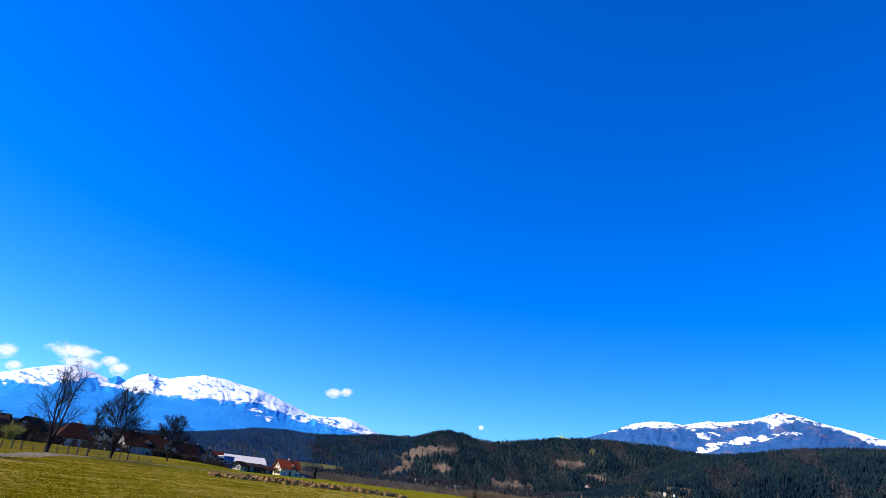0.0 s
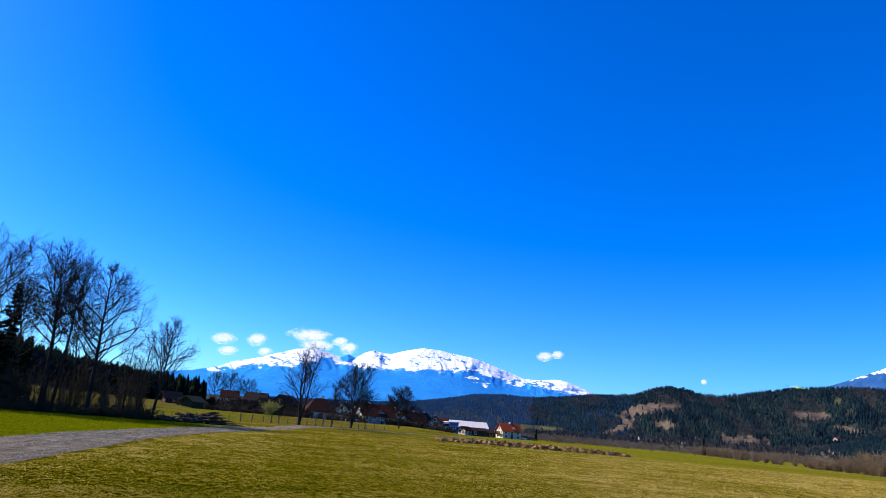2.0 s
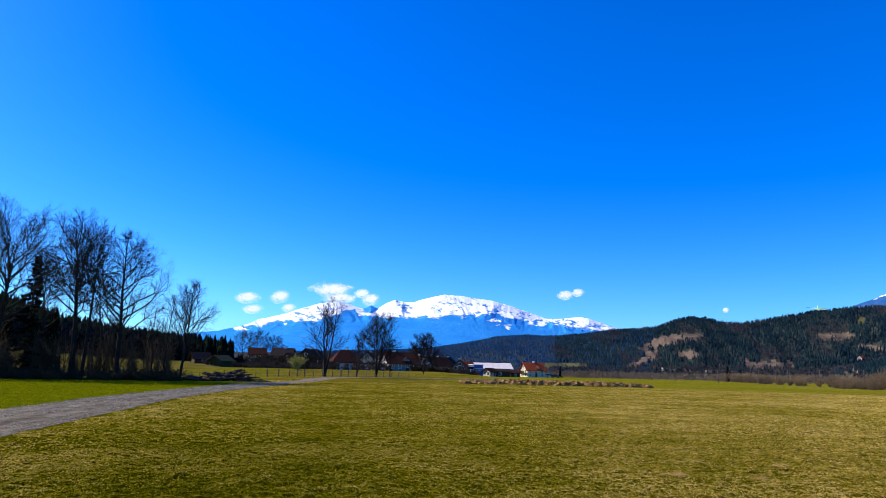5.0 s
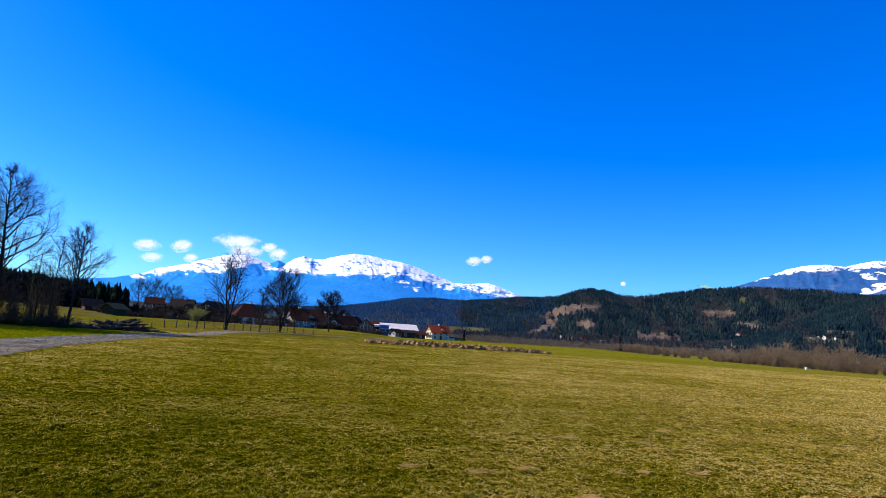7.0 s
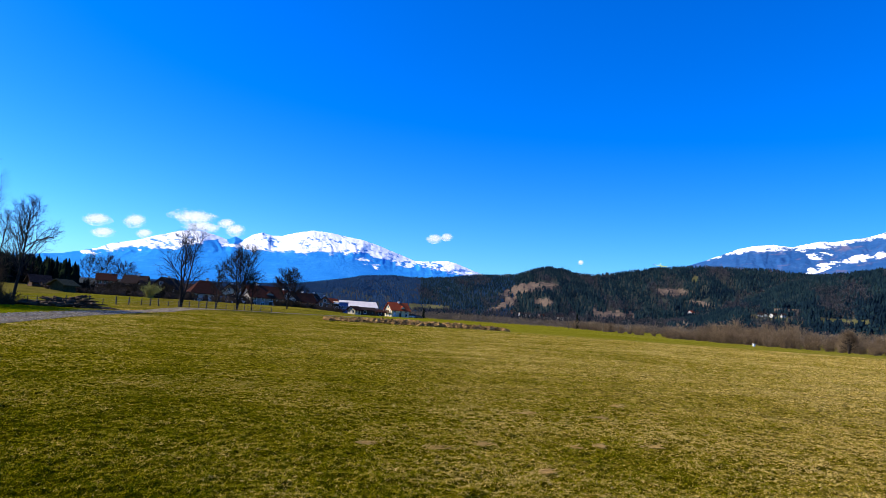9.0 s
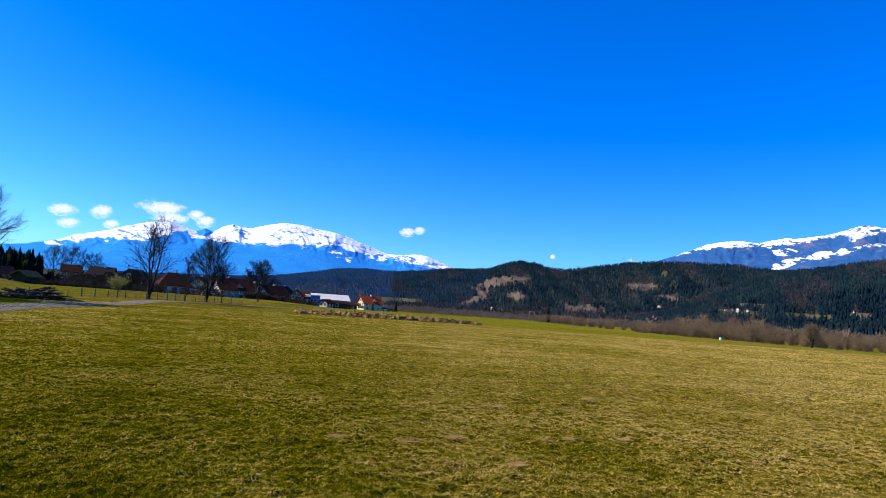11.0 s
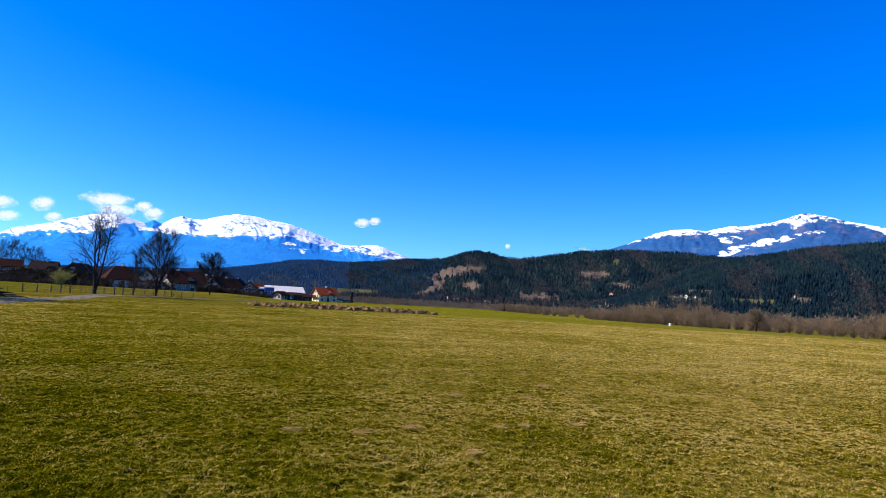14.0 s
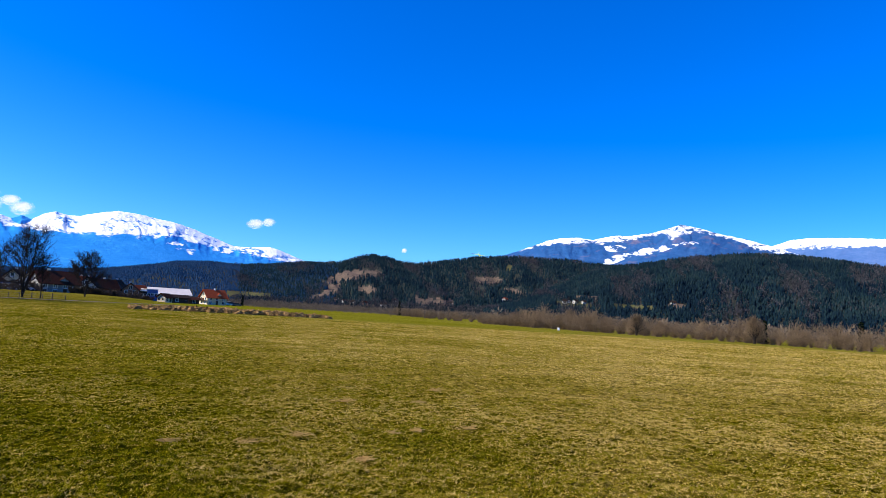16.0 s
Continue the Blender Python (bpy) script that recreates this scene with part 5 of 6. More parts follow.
# small farms far off on the hills
def on_hill(az, el, zf, r0, r1):
    rs = np.linspace(r0, r1, 400)
    zs = np.maximum(zf(np.full(400, az), rs), 0.0)
    k = np.argmin(np.abs(np.degrees(np.arctan2(zs - 1.6, rs)) - el))
    return rs[k], zs[k]


for k, (az, el, big) in enumerate([(25.5, 0.6, 1.0), (26.2, 0.5, 0.9), (26.8, 0.45, 1.0), (27.9, 0.42, 1.0), (29.5, 0.35, 1.1), (30.5, 0.85, 0.8), (35.2, 0.89, 0.7), (39.9, 1.40, 1.1)]):
    r, z = on_hill(az, el, back_z, 960, 1700)
    house("small white farmhouse on the far valley side", az, r, (k * 47) % 90 - 45, 8.0 * big, 6.5 * big, 3.4 * big, 2.6 * big, M_WHITE if k % 3 else M_PINK, M_REDROOF if k == 7 else M_BROWNROOF if k % 2 else M_DARKROOF, 3, 1, None, z=z + 0.8)
for k, (az, el, big, zf, r0, r1) in enumerate([(44.9, 1.56, 0.62, front_z, 650, 1100), (45.3, 1.62, 0.5, front_z, 650, 1100), (45.8, 1.55, 0.75, front_z, 650, 1100), (46.5, 1.62, 0.55, front_z, 650, 1100), (53.6, 1.9, 0.55, front_z, 650, 1100)]):
    r, z = on_hill(az, el, zf, r0, r1)
    house("white hill farm among meadows and woods", az, r, (k * 61) % 80 - 40, 8.0 * big, 6.5 * big, 3.6 * big, 2.6 * big, M_WHITE, M_DARKROOF, 2, 1, None, z=z + 1.0)


# ---- parked vehicles ----
M_PAINTW = simple("white_car_paint", (0.70, 0.70, 0.70), (0.80, 0.80, 0.80), 1.0, 0.3, 0.5, 0.0)
M_PAINTD = simple("dark_car_paint", (0.02, 0.022, 0.03), (0.035, 0.038, 0.05), 1.0, 0.3, 0.5, 0.0)
M_TYRE = simple("tyre_rubber", (0.015, 0.015, 0.015), (0.03, 0.03, 0.03), 6.0, 0.9, 0.2, 0.2)


def car(label, az, r, turn, paint, z, tall=1.0):
    x, y = polar(az, r)
    root = tagged(new("parked_car"), label, "car", "parked cars")
    root.matrix_basis = Matrix.Translation((x, y, z)) @ Matrix.Rotation(radians(turn), 4, "Z")
    bm = bmesh.new()
    prism(bm, [(-2.1, 0.3), (2.1, 0.3), (2.15, 0.75), (1.2, 0.95), (-2.05, 0.98)], -0.85, 0.85)
    bmesh.ops.bevel(bm, geom=list(bm.edges), offset=0.06, segments=2, affect="EDGES")
    part("body", bm, paint, root)
    bm = bmesh.new()
    prism(bm, [(-1.9, 0.97), (1.1, 0.95), (0.45, 0.97 + 0.5 * tall), (-1.6, 0.97 + 0.52 * tall)], -0.74, 0.74)
    part("cabin", bm, M_GLASS, root, "dark car windows")
    part("car_roof", boxm(-1.62, 0.47, -0.72, 0.72, 0.97 + 0.515 * tall, 1.03 + 0.515 * tall, bevel=0.02), paint, root)
    for sx in (-1.3, 1.3):
        for sy in (-0.8, 0.8):
            wb = bmesh.new()
            bmesh.ops.create_cone(wb, cap_ends=True, segments=14, radius1=0.32, radius2=0.32, depth=0.22, matrix=Matrix.Translation((sx, sy, 0.32)) @ Matrix.Rotation(math.pi / 2, 4, "X"))
            part("wheel", wb, M_TYRE, root)
    return root


car("white van parked beside the red-roofed house", 17.0, 338, 10, M_PAINTW, 0.0, 1.9)
car("dark car parked beside the red-roofed house", 17.5, 338, 5, M_PAINTD, 0.0)
car("white car parked beside a garden fence", 2.6, 205, 15, M_PAINTW, 1.5)
car("dark car parked before the brown-roofed houses", 7.9, 285, 20, M_PAINTD, 0.6)


# ---- fence along the track ----
M_POST = simple("weathered_post", (0.060, 0.048, 0.036), (0.14, 0.115, 0.088), 4.0, 0.9, 0.1, 0.5)
M_WIRE = simple("dull_wire", (0.16, 0.15, 0.14), (0.24, 0.23, 0.21), 4.0, 0.6, 0.3, 0.0, metal=0.6)
FENCE = [(-22, 92), (-14, 99), (-8, 104), (0, 110), (8, 114.5), (12, 116.5)]


def post_mesh(h, r):
    bm = bmesh.new()
    bmesh.ops.create_cone(bm, cap_ends=True, segments=8, radius1=r, radius2=r * 0.85, depth=h, matrix=Matrix.Translation((0, 0, h / 2)))
    bmesh.ops.bevel(bm, geom=[e for e in bm.edges if all(v.co.z > h * 0.9 for v in e.verts)], offset=r * 0.3, segments=1, affect="EDGES")
    me = bpy.data.meshes.new("post")
    bm.to_mesh(me)
    bm.free()
    me.materials.append(M_POST)
    return me


def fence():
    root = tagged(new("pasture_fence"), "old wooden post and wire fence beyond the track", "fence")
    line = smooth_line([(*p, 0) for p in FENCE], 40)[:, :2]
    dist = np.concatenate([[0], np.cumsum(np.linalg.norm(np.diff(line, axis=0), axis=1))])
    meshes = [post_mesh(1.30, 0.075), post_mesh(1.12, 0.06), post_mesh(1.45, 0.10)]
    rng = random.Random(3)
    s, tops = 0.0, []
    while s < dist[-1]:
        x, y = np.interp(s, dist, line[:, 0]), np.interp(s, dist, line[:, 1])
        z = float(rise(x, y))
        ob = under(new("post", meshes[rng.randrange(3)]), root)
        ob.matrix_basis = Matrix.Translation((x, y, z - 0.35)) @ Matrix.Rotation(rng.gauss(0, 0.05), 4, "X") @ Matrix.Rotation(rng.gauss(0, 0.05), 4, "Y")
        tops.append((x, y, z))
        s += rng.uniform(1.1, 2.1)
    for h in (0.3, 0.55, 0.75):
        segs = []
        for a, b in zip(tops, tops[1:]):
            m = ((a[0] + b[0]) / 2, (a[1] + b[1]) / 2, (a[2] + b[2]) / 2 + h - 0.03)
            segs += [(a[0], a[1] - 0.07, a[2] + h, m[0], m[1] - 0.07, m[2], 0.008, 0.008), (m[0], m[1] - 0.07, m[2], b[0], b[1] - 0.07, b[2] + h, 0.008, 0.008)]
        part("wire", mesh_of("wire", *tubes(segs, 4)), M_WIRE, root)


fence()


# ---- log pile and brushwood by the field edge ----
M_LOG = simple("weathered_log", (0.022, 0.014, 0.010), (0.095, 0.064, 0.042), 2.2, 0.9, 0.1, 0.6, 7.0, vary=0.7)


def log_mesh(seed, length, r):
    rng = np.random.default_rng(seed)
    segs, p = [], np.array([-length / 2, 0.0, 0.0])
    for i in range(4):
        q = np.array([-length / 2 + length * (i + 1) / 4, rng.normal(0, 0.04), rng.normal(0, 0.04)])
        segs.append((*p, *q, r * (1 - 0.10 * i), r * (1 - 0.10 * (i + 1))))
        p = q
    V, F = tubes(segs, 9)
    me = mesh_of("log", V, F, M_LOG, False)
    bm = bmesh.new()
    bm.from_mesh(me)
    bmesh.ops.remove_doubles(bm, verts=bm.verts, dist=0.002)
    bmesh.ops.holes_fill(bm, edges=bm.edges, sides=12)
    bm.to_mesh(me)
    bm.free()
    return me


LOGS = [log_mesh(200 + i, 2.0 + 0.55 * (i % 4), 0.09 + 0.035 * (i % 3)) for i in range(8)]


def log_pile(label, cx, cy, half_w, half_d, height, n, seed, name="log_pile"):
    rng = random.Random(seed)
    root = tagged(new(name), label, "log pile")
    root.location = (cx, cy, float(max(west_z(math.degrees(math.atan2(cx, cy)), math.hypot(cx, cy)), 0)) if math.hypot(cx, cy) > 84 else 0.0)
    for i in range(n):
        t = i / n
        u = rng.gauss(0, 0.42)
        top = height * max(0.0, 1 - abs(u) ** 1.5) * (0.75 + 0.25 * rng.random())
        z = 0.10 + top * t
        ob = under(new("log", LOGS[rng.randrange(8)]), root)
        ob.matrix_basis = (Matrix.Translation((u * half_w, rng.gauss(0, 0.4) * half_d * (1 - 0.5 * t), z)) @ Matrix.Rotation(rng.gauss(0.1, 0.5), 4, "Z")
                           @ Matrix.Rotation(rng.gauss(0, 0.08 + 0.10 * t), 4, "Y"))
    return root


log_pile("untidy heap of weathered logs by the field edge", -13.4, 81.2, 2.6, 1.4, 1.0, 110, 5)
log_pile("low heap of cut branches beside the logs", -16.6, 80.2, 2.0, 0.9, 0.45, 30, 6)

# ---- row of dumped muck and straw at the meadow's edge ----
M_MUCK = simple("dry_muck", (0.050, 0.026, 0.008), (0.42, 0.245, 0.085), 2.4, 0.95, 0.05, 0.9, 7.0, vary=0.6, dist=0.08)


def clod_mesh(seed):
    rng = np.random.default_rng(seed)
    bm = bmesh.new()
    bmesh.ops.create_icosphere(bm, subdivisions=2, radius=0.5)
    for v in bm.verts:
        n = noise.fractal(v.co * 2.3 + Vector((seed, 0, 0)), 0.8, 2.2, 3)
        v.co = Vector((v.co.x * 1.25, v.co.y, v.co.z * 0.85)) * (1 + 0.85 * n + rng.normal(0, 0.13))
    me = bpy.data.meshes.new("clod")
    bm.to_mesh(me)
    bm.free()
    me.materials.append(M_MUCK)
    return me


CLODS = [clod_mesh(300 + i) for i in range(8)]


def muck_row():
    root = tagged(new("muck_row"), "long low row of dumped brown muck and straw", "muck heap")
    rng = random.Random(9)
    ends = ((15.6, 93.0), (42.5, 91.0))
    bm = bmesh.new()
    n = 70
    prev = None
    for i in range(n + 1):
        t = i / n
        x, y = ends[0][0] + (ends[1][0] - ends[0][0]) * t, ends[0][1] + (ends[1][1] - ends[0][1]) * t + 0.5 * math.sin(t * 7)
        h = (0.55 + 0.45 * rng.random()) * math.sin(math.pi * min(1, max(0.02, t))) ** 0.35
        ring = [bm.verts.new((x + rng.gauss(0, 0.1), y + oy, max(-0.05, h * hz))) for oy, hz in ((-1.4, -0.1), (-0.8, 0.6), (0, 1.0), (0.8, 0.6), (1.4, -0.1))]
        if prev:
            for a in range(4):
                bm.faces.new((prev[a], ring[a], ring[a + 1], prev[a + 1]))
        prev = ring
    part("heap", bm, M_MUCK, root)
    for i in range(290):
        t = rng.random()
        x, y = ends[0][0] + (ends[1][0] - ends[0][0]) * t, ends[0][1] + (ends[1][1] - ends[0][1]) * t + 0.5 * math.sin(t * 7)
        o = rng.gauss(-0.35, 0.55)
        s = rng.uniform(0.45, 0.95) ** 1.6
        ob = under(new("clod", CLODS[rng.randrange(8)]), root)
        ob.matrix_basis = (Matrix.Translation((x, y + o, max(0.02, 0.62 - 0.34 * abs(o)) * (0.5 + 0.5 * math.sin(math.pi * t)))) @ Matrix.Rotation(rng.random() * 6.28, 4, "Z")
                           @ Matrix.Diagonal((s, s, s * 0.85, 1)))


muck_row()

# ---- hedge, willow and small things before the village ----
M_HEDGE = simple("garden_hedge_twigs", (0.035, 0.028, 0.024), (0.085, 0.066, 0.055), 0.7, 0.95, 0.05, 0.2, vary=0.5)
M_WILLOW = simple("willow_twigs", (0.21, 0.20, 0.05), (0.36, 0.33, 0.09), 0.7, 0.9, 0.1, 0.2)
HEDGES = [shrub_mesh(120 + i, 2.2, 1.7, 12, 3, 0.042) for i in range(3)]
for me in HEDGES:
    me.materials.append(M_HEDGE)
for k in range(44):
    az = -11.8 + 15.5 * (k + _rng.random()) / 44
    r = np.interp(az, [-12, -4, 4], [196, 190, 192]) + _rng.uniform(-8, 12)
    x, y = polar(az, r)
    ob = tagged(new("hedge_bush", HEDGES[_rng.randrange(3)]), "grey-brown leafless garden hedge bush", "bush", "garden hedge")
    s = _rng.uniform(0.7, 1.15)
    ob.matrix_basis = Matrix.Translation((x, y, max(float(rise(x, y)), west_ground(az, r)) - 0.05)) @ Matrix.Rotation(_rng.random() * 6.28, 4, "Z") @ Matrix.Diagonal((s, s, s * 0.85, 1))
for k in range(16):
    az = 6.2 + 4.2 * _rng.random()
    r = _rng.uniform(255, 285)
    x, y = polar(az, r)
    ob = tagged(new("hedge_bush", HEDGES[_rng.randrange(3)]), "grey-brown leafless garden hedge bush", "bush", "garden hedge")
    s = _rng.uniform(0.9, 1.7)
    ob.matrix_basis = Matrix.Translation((x, y, float(rise(x, y)) - 0.05)) @ Matrix.Rotation(_rng.random() * 6.28, 4, "Z") @ Matrix.Diagonal((s, s, s, 1))
M_GARDEN = simple("garden_shrub_twigs", (0.022, 0.018, 0.013), (0.060, 0.046, 0.032), 0.7, 0.95, 0.0, 0.2, vary=0.6)
GARDEN = [shrub_mesh(125 + i, 2.4, 1.6, 13, 3, 0.052) for i in range(3)]
for me in GARDEN:
    me.materials.append(M_GARDEN)
for k in range(120):
    az = -9.5 + 20.5 * (k + _rng.random()) / 120
    r = np.interp(az, [-9.5, -5, 4, 11], [262, 222, 214, 292]) + _rng.uniform(-10, 8)
    if -1.1 < az < 0.7 or 3.0 < az < 5.4:
        r += 34
    x, y = polar(az, r)
    ob = tagged(new("garden_bush", GARDEN[_rng.randrange(3)]), "dark leafless garden bush before the houses", "bush", "garden bushes")
    s = _rng.uniform(0.6, 1.2) * (1.55 if az < -3 else 1.0)
    ob.matrix_basis = Matrix.Translation((x, y, max(float(rise(x, y)), west_ground(az, r)) - 0.05)) @ Matrix.Rotation(_rng.random() * 6.28, 4, "Z") @ Matrix.Diagonal((s * 1.4, s * 1.4, s * 1.1, 1))
wil = shrub_mesh(130, 3.6, 2.7, 40, 6, 0.028)
wil.materials.append(M_WILLOW)
x, y = polar(-4.2, 172)
ob = tagged(new("willow_bush", wil), "round yellow-green willow bush before the houses", "bush")
ob.location = (x, y, 1.4)

M_PLASTIC = simple("white_plastic", (0.70, 0.70, 0.68), (0.82, 0.82, 0.80), 2.0, 0.6, 0.3, 0.1)
x, y = polar(44.5, 128)
box_ob = tagged(new("white_box"), "small white box standing at the field edge", "box")
box_ob.location = (x, y, 0)
part("body", boxm(-0.17, 0.17, -0.15, 0.15, -0.05, 0.42, bevel=0.02), M_PLASTIC, box_ob)
part("lid", boxm(-0.2, 0.2, -0.18, 0.18, 0.42, 0.48, bevel=0.012), M_PLASTIC, box_ob)
M_OLIVE = simple("olive_boards", (0.026, 0.028, 0.012), (0.060, 0.060, 0.028), 2.0, 0.9, 0.05, 0.4)
house("small olive garden hut with a low gable roof", -10.2, 186, 62, 4.4, 3.4, 1.7, 1.0, M_OLIVE, M_OLIVE, 1, 1, None, z=west_ground(-10.2, 186) - 0.05, door=False, windows=False, name="garden_hut")

# poles and wires on the far side of the field
pole_me = post_mesh(4.6, 0.11)
tips = []
for az, r in ((27.0, 246), (30.2, 232), (33.1, 222), (34.3, 214), (35.1, 210), (37.2, 200), (40.0, 190)):
    x, y = polar(az, r)
    ob = tagged(new("wooden_pole", pole_me), "thin grey wooden pole at the field edge", "pole", "field poles")
    ob.location = (x, y, -0.3)
    tips.append((x, y, 4.2))
segs = []
for a, b in zip(tips, tips[1:]):
    for i in range(8):
        s, t = i / 8, (i + 1) / 8
        P = [np.array(a) + (np.array(b) - np.array(a)) * u - np.array([0, 0, 0.5 * 4 * u * (1 - u)]) for u in (s, t)]
        segs.append((*P[0], *P[1], 0.009, 0.009))
tagged(new("field_wire", mesh_of("field_wire", *tubes(segs, 4), M_WIRE)), "thin sagging wire strung between wooden poles", "wire")


# ---- model glider over the field ----
M_GLIDER = simple("yellow_foam", (0.80, 0.85, 0.01), (0.88, 0.92, 0.02), 4.0, 0.5, 0.3, 0.05)
M_GTIP = simple("dark_tape", (0.02, 0.025, 0.02), (0.04, 0.045, 0.04), 4.0, 0.5, 0.3, 0.05)


def glider():
    x, y = polar(37.5, 75)
    root = tagged(new("model_glider"), "small yellow model glider with dark wingtips in flight", "model aircraft")
    root.matrix_basis = Matrix.Translation((x, y, 8.5)) @ Matrix.Rotation(radians(-28), 4, "Z") @ Matrix.Rotation(0.12, 4, "Y") @ Matrix.Rotation(0.25, 4, "X")
    V, F = tubes([(0, -0.45, 0, 0, -0.3, 0, 0.015, 0.05), (0, -0.3, 0, 0, 0.05, 0, 0.05, 0.045), (0, 0.05, 0, 0, 0.75, 0.02, 0.045, 0.015)], 10)
    part("fuselage", mesh_of("fuselage", V, F, None, True), M_GLIDER, root)
    for s in (-1, 1):
        bm = bmesh.new()
        prism(bm, [(0, 0.03), (s * 0.7, 0.06), (s * 0.7, 0.075), (0, 0.06)], -0.12, 0.09)
        part("wing", bm, M_GLIDER, root)
        bm = bmesh.new()
        prism(bm, [(s * 0.7, 0.06), (s * 1.05, 0.12), (s * 1.05, 0.13), (s * 0.7, 0.075)], -0.10, 0.06)
        part("wingtip", bm, M_GTIP, root, "dark wingtip")
    part("tailplane", boxm(-0.26, 0.26, 0.62, 0.74, 0.02, 0.035), M_GLIDER, root)
    part("fin", boxm(-0.008, 0.008, 0.6, 0.76, 0.03, 0.24), M_GLIDER, root)


glider()


# ---- clouds over the massif ----
def cloud_material():
    """Vapour that thins out from the middle of each cloud to its rim, in wisps."""
    m, nt, b = shader("cloud_vapour", 1.0, 0.0)
    b.inputs["Base Color"].default_value = (0.5, 0.5, 0.5, 1)
    # white glow added to the vapour, which sunlight alone leaves too dark
    b.inputs["Emission Color"].default_value = (1.0, 0.975, 0.95, 1)
    b.inputs["Emission Strength"].default_value = 0.52
    clear = nt.nodes.new("ShaderNodeBsdfTransparent")
    mix = nt.nodes.new("ShaderNodeMixShader")
    c = nt.nodes.new("ShaderNodeTexCoord")
    sep = nt.nodes.new("ShaderNodeSeparateXYZ")
    nt.links.new(c.outputs["Generated"], sep.inputs[0])
    px = calc(nt, "MULTIPLY_ADD", sep.outputs[0], 2.0, -1.0)
    pz = calc(nt, "MULTIPLY_ADD", sep.outputs[2], 2.0, -0.92)
    d = calc(nt, "SQRT", calc(nt, "ADD", calc(nt, "MULTIPLY", px, px), calc(nt, "MULTIPLY", pz, pz)))
    puff = grain(nt, coords(nt, 1, 1, 1.3), 0.015, 3.0, 0.5)
    dense = calc(nt, "ADD", calc(nt, "SUBTRACT", 0.80, d), calc(nt, "MULTIPLY_ADD", puff, 1.5, -0.75))
    r = node(nt, "ShaderNodeMapRange")
    r.interpolation_type = "SMOOTHSTEP"
    nt.links.new(dense, r.inputs[0])
    r.inputs[1].default_value, r.inputs[2].default_value, r.inputs[3].default_value, r.inputs[4].default_value = -0.10, 0.70, 0.0, 0.78
    nt.links.new(r.outputs[0], mix.inputs[0])
    nt.links.new(clear.outputs[0], mix.inputs[1])
    nt.links.new(b.outputs[0], mix.inputs[2])
    nt.links.new(mix.outputs[0], nt.nodes["Material Output"].inputs[0])
    return m


M_CLOUD = cloud_material()


def cloud(az, el, wide, high, seed):
    """A heaped cloud: a lumpy body with a flat base."""
    R = 4780.0
    x, y = polar(az, R)
    bm = bmesh.new()
    hw, hh = radians(wide) * R * 0.5, radians(high) * R * 0.5
    bmesh.ops.create_icosphere(bm, subdivisions=4, radius=1.0)
    for v in bm.verts:
        d = v.co.normalized()
        f = 1 + 0.16 * noise.fractal(d * 2.0 + Vector((seed * 3.1, 0, 0)), 0.75, 2.1, 3)
        v.co = Vector((d.x * hw * f, d.y * hh * f, d.z * hh * f * (1.2 if d.z > 0 else 0.9)))
    me = bpy.data.meshes.new("cloud")
    bm.to_mesh(me)
    bm.free()
    me.materials.append(M_CLOUD)
    me.polygons.foreach_set("use_smooth", np.ones(len(me.polygons), dtype=bool))
    ob = tagged(new("cloud", me), "small white fair-weather cloud over the massif", "cloud", "clouds")
    ob.matrix_basis = Matrix.Translation((x, y, 1.6 + R * math.tan(radians(el)))) @ Matrix.Rotation(radians(-az), 4, "Z")


for k, row in enumerate([(-8.5, 5.66, 2.2, 1.1), (-5.85, 5.85, 1.8, 1.2), (-8.0, 4.75, 1.9, 0.9), (-5.1, 4.98, 1.4, 0.8), (-1.6, 6.62, 4.0, 1.35), (0.95, 6.45, 1.6, 0.9), (1.7, 5.95, 1.7, 1.2),
                         (-1.0, 5.9, 3.2, 1.0), (18.4, 6.6, 1.6, 0.9), (19.45, 6.82, 1.2, 0.75), (31.0, 5.3, 0.55, 0.45)]):
    cloud(*row, 40 + k)


# ---- straw wisps and the near grass ----
def leafy(m, share):
    """Lets light through thin straw and blades."""
    nt = m.node_tree
    b = nt.nodes["Principled BSDF"]
    tr = nt.nodes.new("ShaderNodeBsdfTranslucent")
    nt.links.new(b.inputs["Base Color"].links[0].from_socket, tr.inputs[0])
    mx = nt.nodes.new("ShaderNodeMixShader")
    mx.inputs[0].default_value = share
    nt.links.new(b.outputs[0], mx.inputs[1])
    nt.links.new(tr.outputs[0], mx.inputs[2])
    nt.links.new(mx.outputs[0], nt.nodes["Material Output"].inputs[0])
    return m


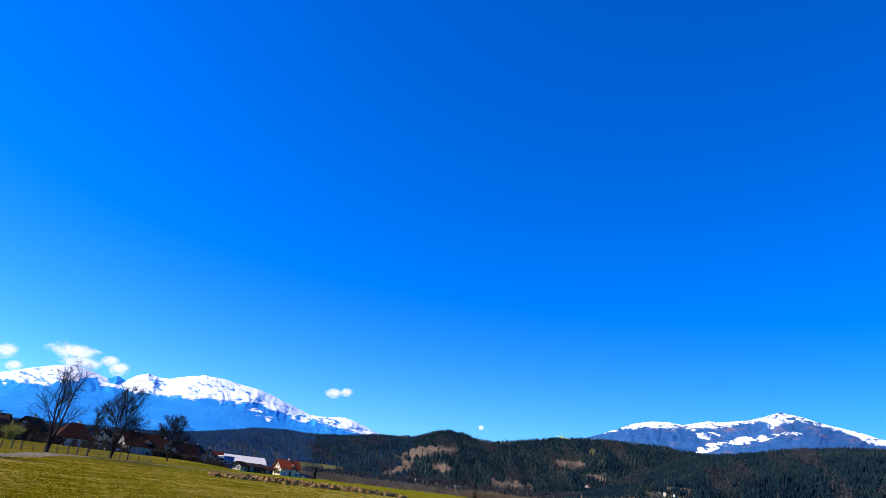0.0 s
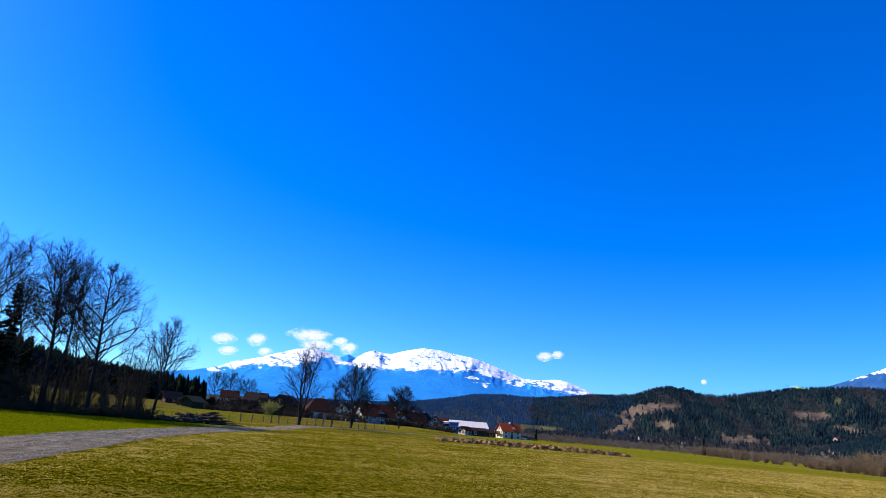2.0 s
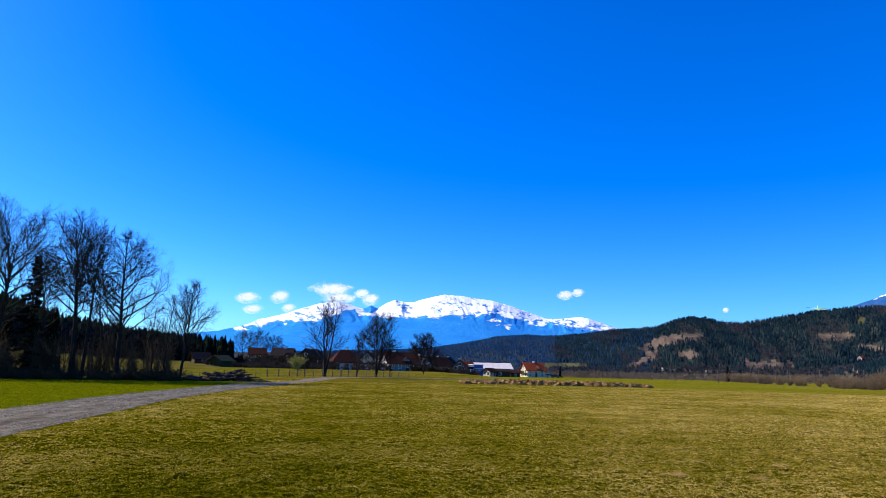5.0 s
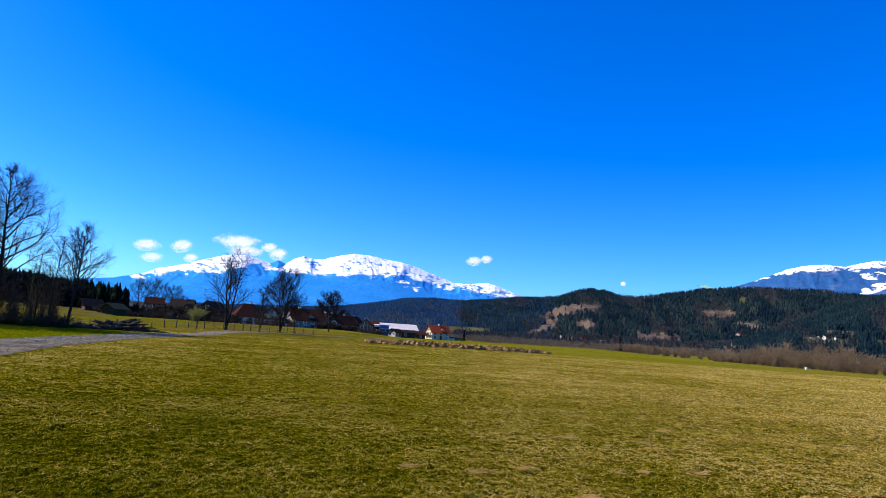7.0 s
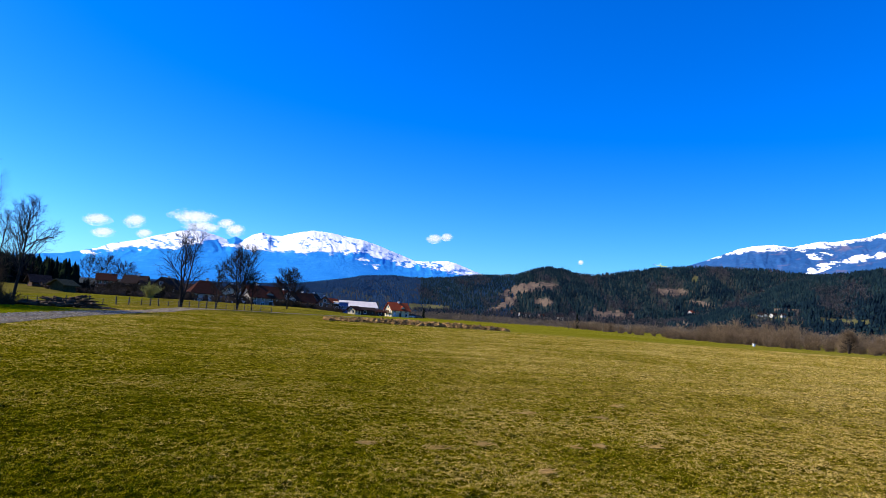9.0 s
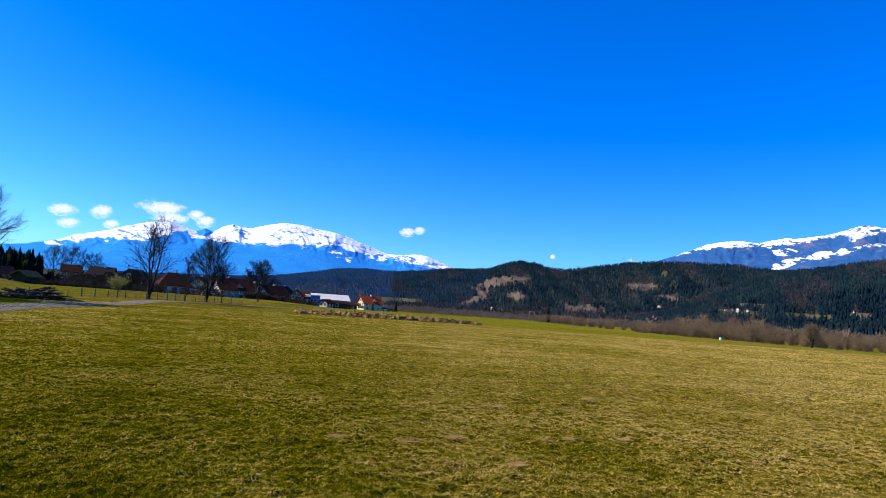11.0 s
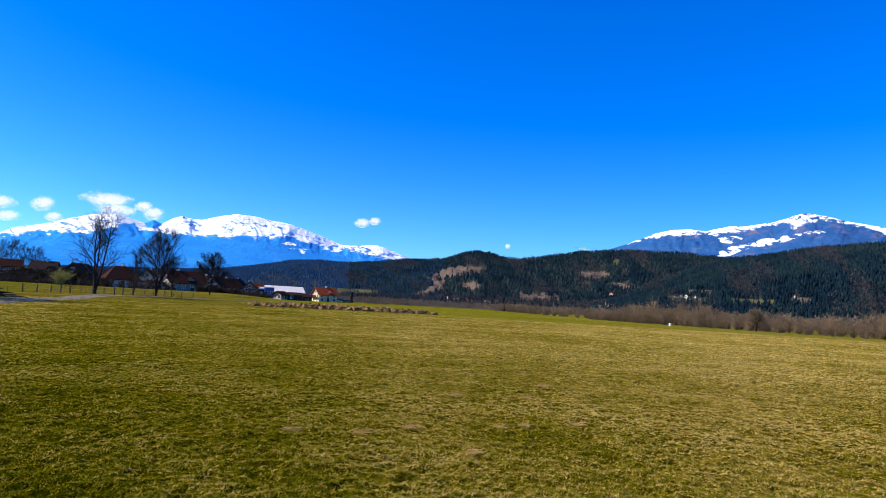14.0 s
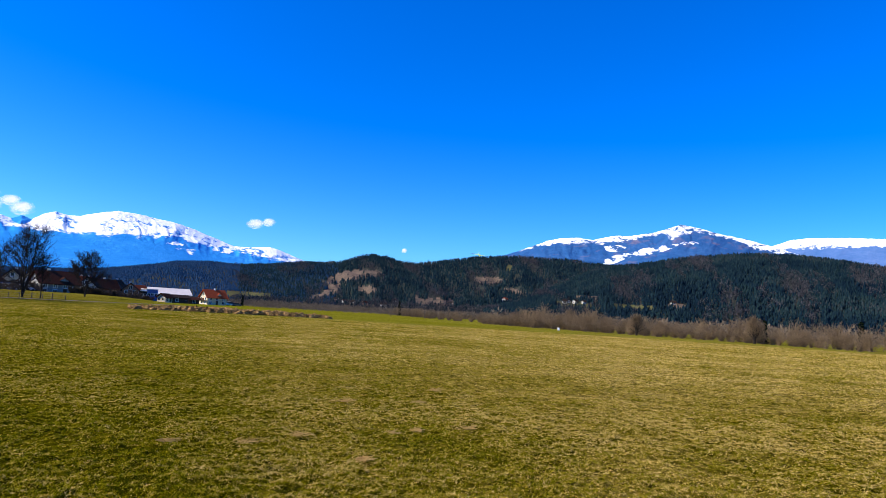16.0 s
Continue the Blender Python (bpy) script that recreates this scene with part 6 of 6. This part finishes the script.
M_STRAW = leafy(simple("dry_straw", (0.50, 0.34, 0.12), (0.74, 0.52, 0.21), 6.0, 0.9, 0.0, 0.1, vary=0.3), 0.5)
for k, (x, y, wide) in enumerate([(2.77, 7.85, 0.30), (5.99, 7.88, 0.26), (5.27, 10.46, 0.34), (3.41, 7.91, 0.18), (4.68, 7.81, 0.16), (5.08, 7.82, 0.12), (1.88, 7.93, 0.14), (6.6, 10.2, 0.25), (7.9, 11.6, 0.3), (3.5, 6.4, 0.14)]):
    rng = np.random.default_rng(400 + k)
    segs = []
    for i in range(60):
        p = np.array([rng.normal(0, wide * 0.30), rng.normal(0, wide * 0.15), rng.uniform(0.004, 0.03)])
        a = rng.normal(0, 0.7)
        L = rng.uniform(0.04, 0.12)
        q = p + np.array([math.cos(a) * L, math.sin(a) * L, rng.normal(0.005, 0.02)])
        q[2] = max(q[2], 0.008)
        segs.append((*p, *q, 0.0028, 0.002))
    ob = tagged(new("straw_wisp", mesh_of("straw_wisp", *tubes(segs, 3), M_STRAW)), "flat wisp of dry pale straw lying on grass", "straw", "straw wisps", "stuff")
    ob.location = (x, y, 0.02 + float(turf(x, y)))


def field_grass():
    """Matted short blades and dry stalks over the field, larger and sparser with distance."""
    rng = np.random.default_rng(77)
    V = []
    for n, per, r0, r1, bias in ((190000, 7, 3.6, 15.0, 0.85), (150000, 6, 12.0, 92.0, 0.95)):
        A = np.radians(rng.uniform(-44, 72, n))
        R = r0 * (r1 / r0) ** (rng.random(n) ** bias)
        X, Y = R * np.sin(A), R * np.cos(A)
        thick = tufted(X, Y)
        track = np.interp(Y, [-30, 14, 24, 36, 50, 64, 84, 100], [-9.6, -9.6, -10.0, -10.5, -10.1, -8.9, -6.6, -3.2])
        keep = (np.abs(X - track) > 2.15 + 0.25 * np.sin(Y * 1.7)) & (thick + 0.10 * rng.normal(0, 1, n) > 0.43)
        thick = np.repeat(thick[keep], per)
        X, Y, R = np.repeat(X[keep], per), np.repeat(Y[keep], per), np.repeat(R[keep], per)
        m = len(X)
        size = np.repeat(rng.lognormal(0, 0.30, m // per), per)
        reach = 0.00095 * np.maximum(R, 14.0)
        X = X + rng.normal(0, 1, m) * 3.0 * reach * size
        Y = Y + rng.normal(0, 1, m) * 3.0 * reach * size
        H = np.minimum((0.3 + 1.2 * rng.random(m)) * reach * size * (0.45 + thick), 0.055)
        Wd = np.maximum(0.00080 * R, 0.0048) * (0.7 + 0.8 * rng.random(m))
        a = rng.random(m) * 6.283
        lean = (0.5 + 1.5 * rng.random(m)) * reach * size
        b = a + 1.57 + rng.normal(0, 0.5, m)
        dx, dy = np.cos(a) * Wd, np.sin(a) * Wd
        z0 = 0.004 + rise(X, Y) + turf(X, Y)
        tip = np.stack([X + np.cos(b) * lean, Y + np.sin(b) * lean, z0 + H], 1)
        V.append(np.stack([np.stack([X - dx, Y - dy, z0 + 0.25 * H], 1), np.stack([X + dx, Y + dy, z0 + 0.1 * H], 1), tip], 1).reshape(-1, 3))
    V = np.concatenate(V)
    tagged(new("field_grass", mesh_of("field_grass", V, np.arange(len(V)).reshape(-1, 3), M_BLADES)), "short olive grass tufts mixed with dry stalks", "grass", kind="stuff")


def blade_material():
    m, nt, b = shader("grass_blades", 1.0, 0.0)
    c = nt.nodes.new("ShaderNodeTexCoord")
    sep = nt.nodes.new("ShaderNodeSeparateXYZ")
    nt.links.new(c.outputs["Object"], sep.inputs[0])
    g = nt.nodes.new("ShaderNodeNewGeometry")
    f = g.outputs["Random Per Island"]
    patch = grain(nt, c.outputs["Object"], 0.5, 5.0, 0.65)
    tuft = grain(nt, c.outputs["Object"], 15.0, 4.0, 0.75)
    f = calc(nt, "ADD", calc(nt, "MULTIPLY", f, 0.68), calc(nt, "MULTIPLY_ADD", patch, 1.3, -0.67))
    f = calc(nt, "ADD", f, calc(nt, "MULTIPLY_ADD", tuft, 2.6, -1.06))
    xx = calc(nt, "MULTIPLY", sep.outputs[0], sep.outputs[0])
    rr = calc(nt, "SQRT", calc(nt, "ADD", xx, calc(nt, "MULTIPLY", sep.outputs[1], sep.outputs[1])))
    east = node(nt, "ShaderNodeMapRange")
    nt.links.new(calc(nt, "DIVIDE", sep.outputs[0], calc(nt, "ADD", rr, 0.5)), east.inputs[0])
    east.inputs[1].default_value, east.inputs[2].default_value, east.inputs[3].default_value, east.inputs[4].default_value = 0.0, 0.75, -0.20, 0.13
    f = calc(nt, "ADD", f, calc(nt, "MULTIPLY_ADD", grain(nt, c.outputs["Object"], 0.11, 3.0, 0.6), 1.0, -0.5))
    f = calc(nt, "ADD", f, east.outputs[0])
    # the verge beside the track is drier
    verge = node(nt, "ShaderNodeMapRange")
    nt.links.new(sep.outputs[0], verge.inputs[0])
    verge.inputs[1].default_value, verge.inputs[2].default_value, verge.inputs[3].default_value, verge.inputs[4].default_value = -1.0, -6.5, 0.0, 0.20
    f = calc(nt, "ADD", f, verge.outputs[0])
    away = node(nt, "ShaderNodeMapRange")
    nt.links.new(rr, away.inputs[0])
    away.inputs[1].default_value, away.inputs[2].default_value, away.inputs[3].default_value, away.inputs[4].default_value = 5.0, 20.0, -0.03, 0.06
    f = calc(nt, "ADD", f, away.outputs[0])
    col = ramp(nt, f, (0.06, (0.036, 0.046, 0.0008)), (0.36, (0.185, 0.170, 0.002)), (0.66, (0.345, 0.258, 0.020)), (0.98, (0.66, 0.47, 0.15)))
    sown = node(nt, "ShaderNodeMapRange")
    nt.links.new(sep.outputs[0], sown.inputs[0])
    sown.inputs[1].default_value, sown.inputs[2].default_value = -11.0, -12.5
    col = blend(nt, sown.outputs[0], col, ramp(nt, g.outputs["Random Per Island"], (0.1, (0.100, 0.125, 0.001)), (0.9, (0.25, 0.255, 0.004))))
    nt.links.new(col, b.inputs["Base Color"])
    tr = nt.nodes.new("ShaderNodeBsdfTranslucent")
    nt.links.new(col, tr.inputs[0])
    mx = nt.nodes.new("ShaderNodeMixShader")
    mx.inputs[0].default_value = 0.4
    nt.links.new(b.outputs[0], mx.inputs[1])
    nt.links.new(tr.outputs[0], mx.inputs[2])
    nt.links.new(mx.outputs[0], nt.nodes["Material Output"].inputs[0])
    return m


M_BLADES = blade_material()
field_grass()
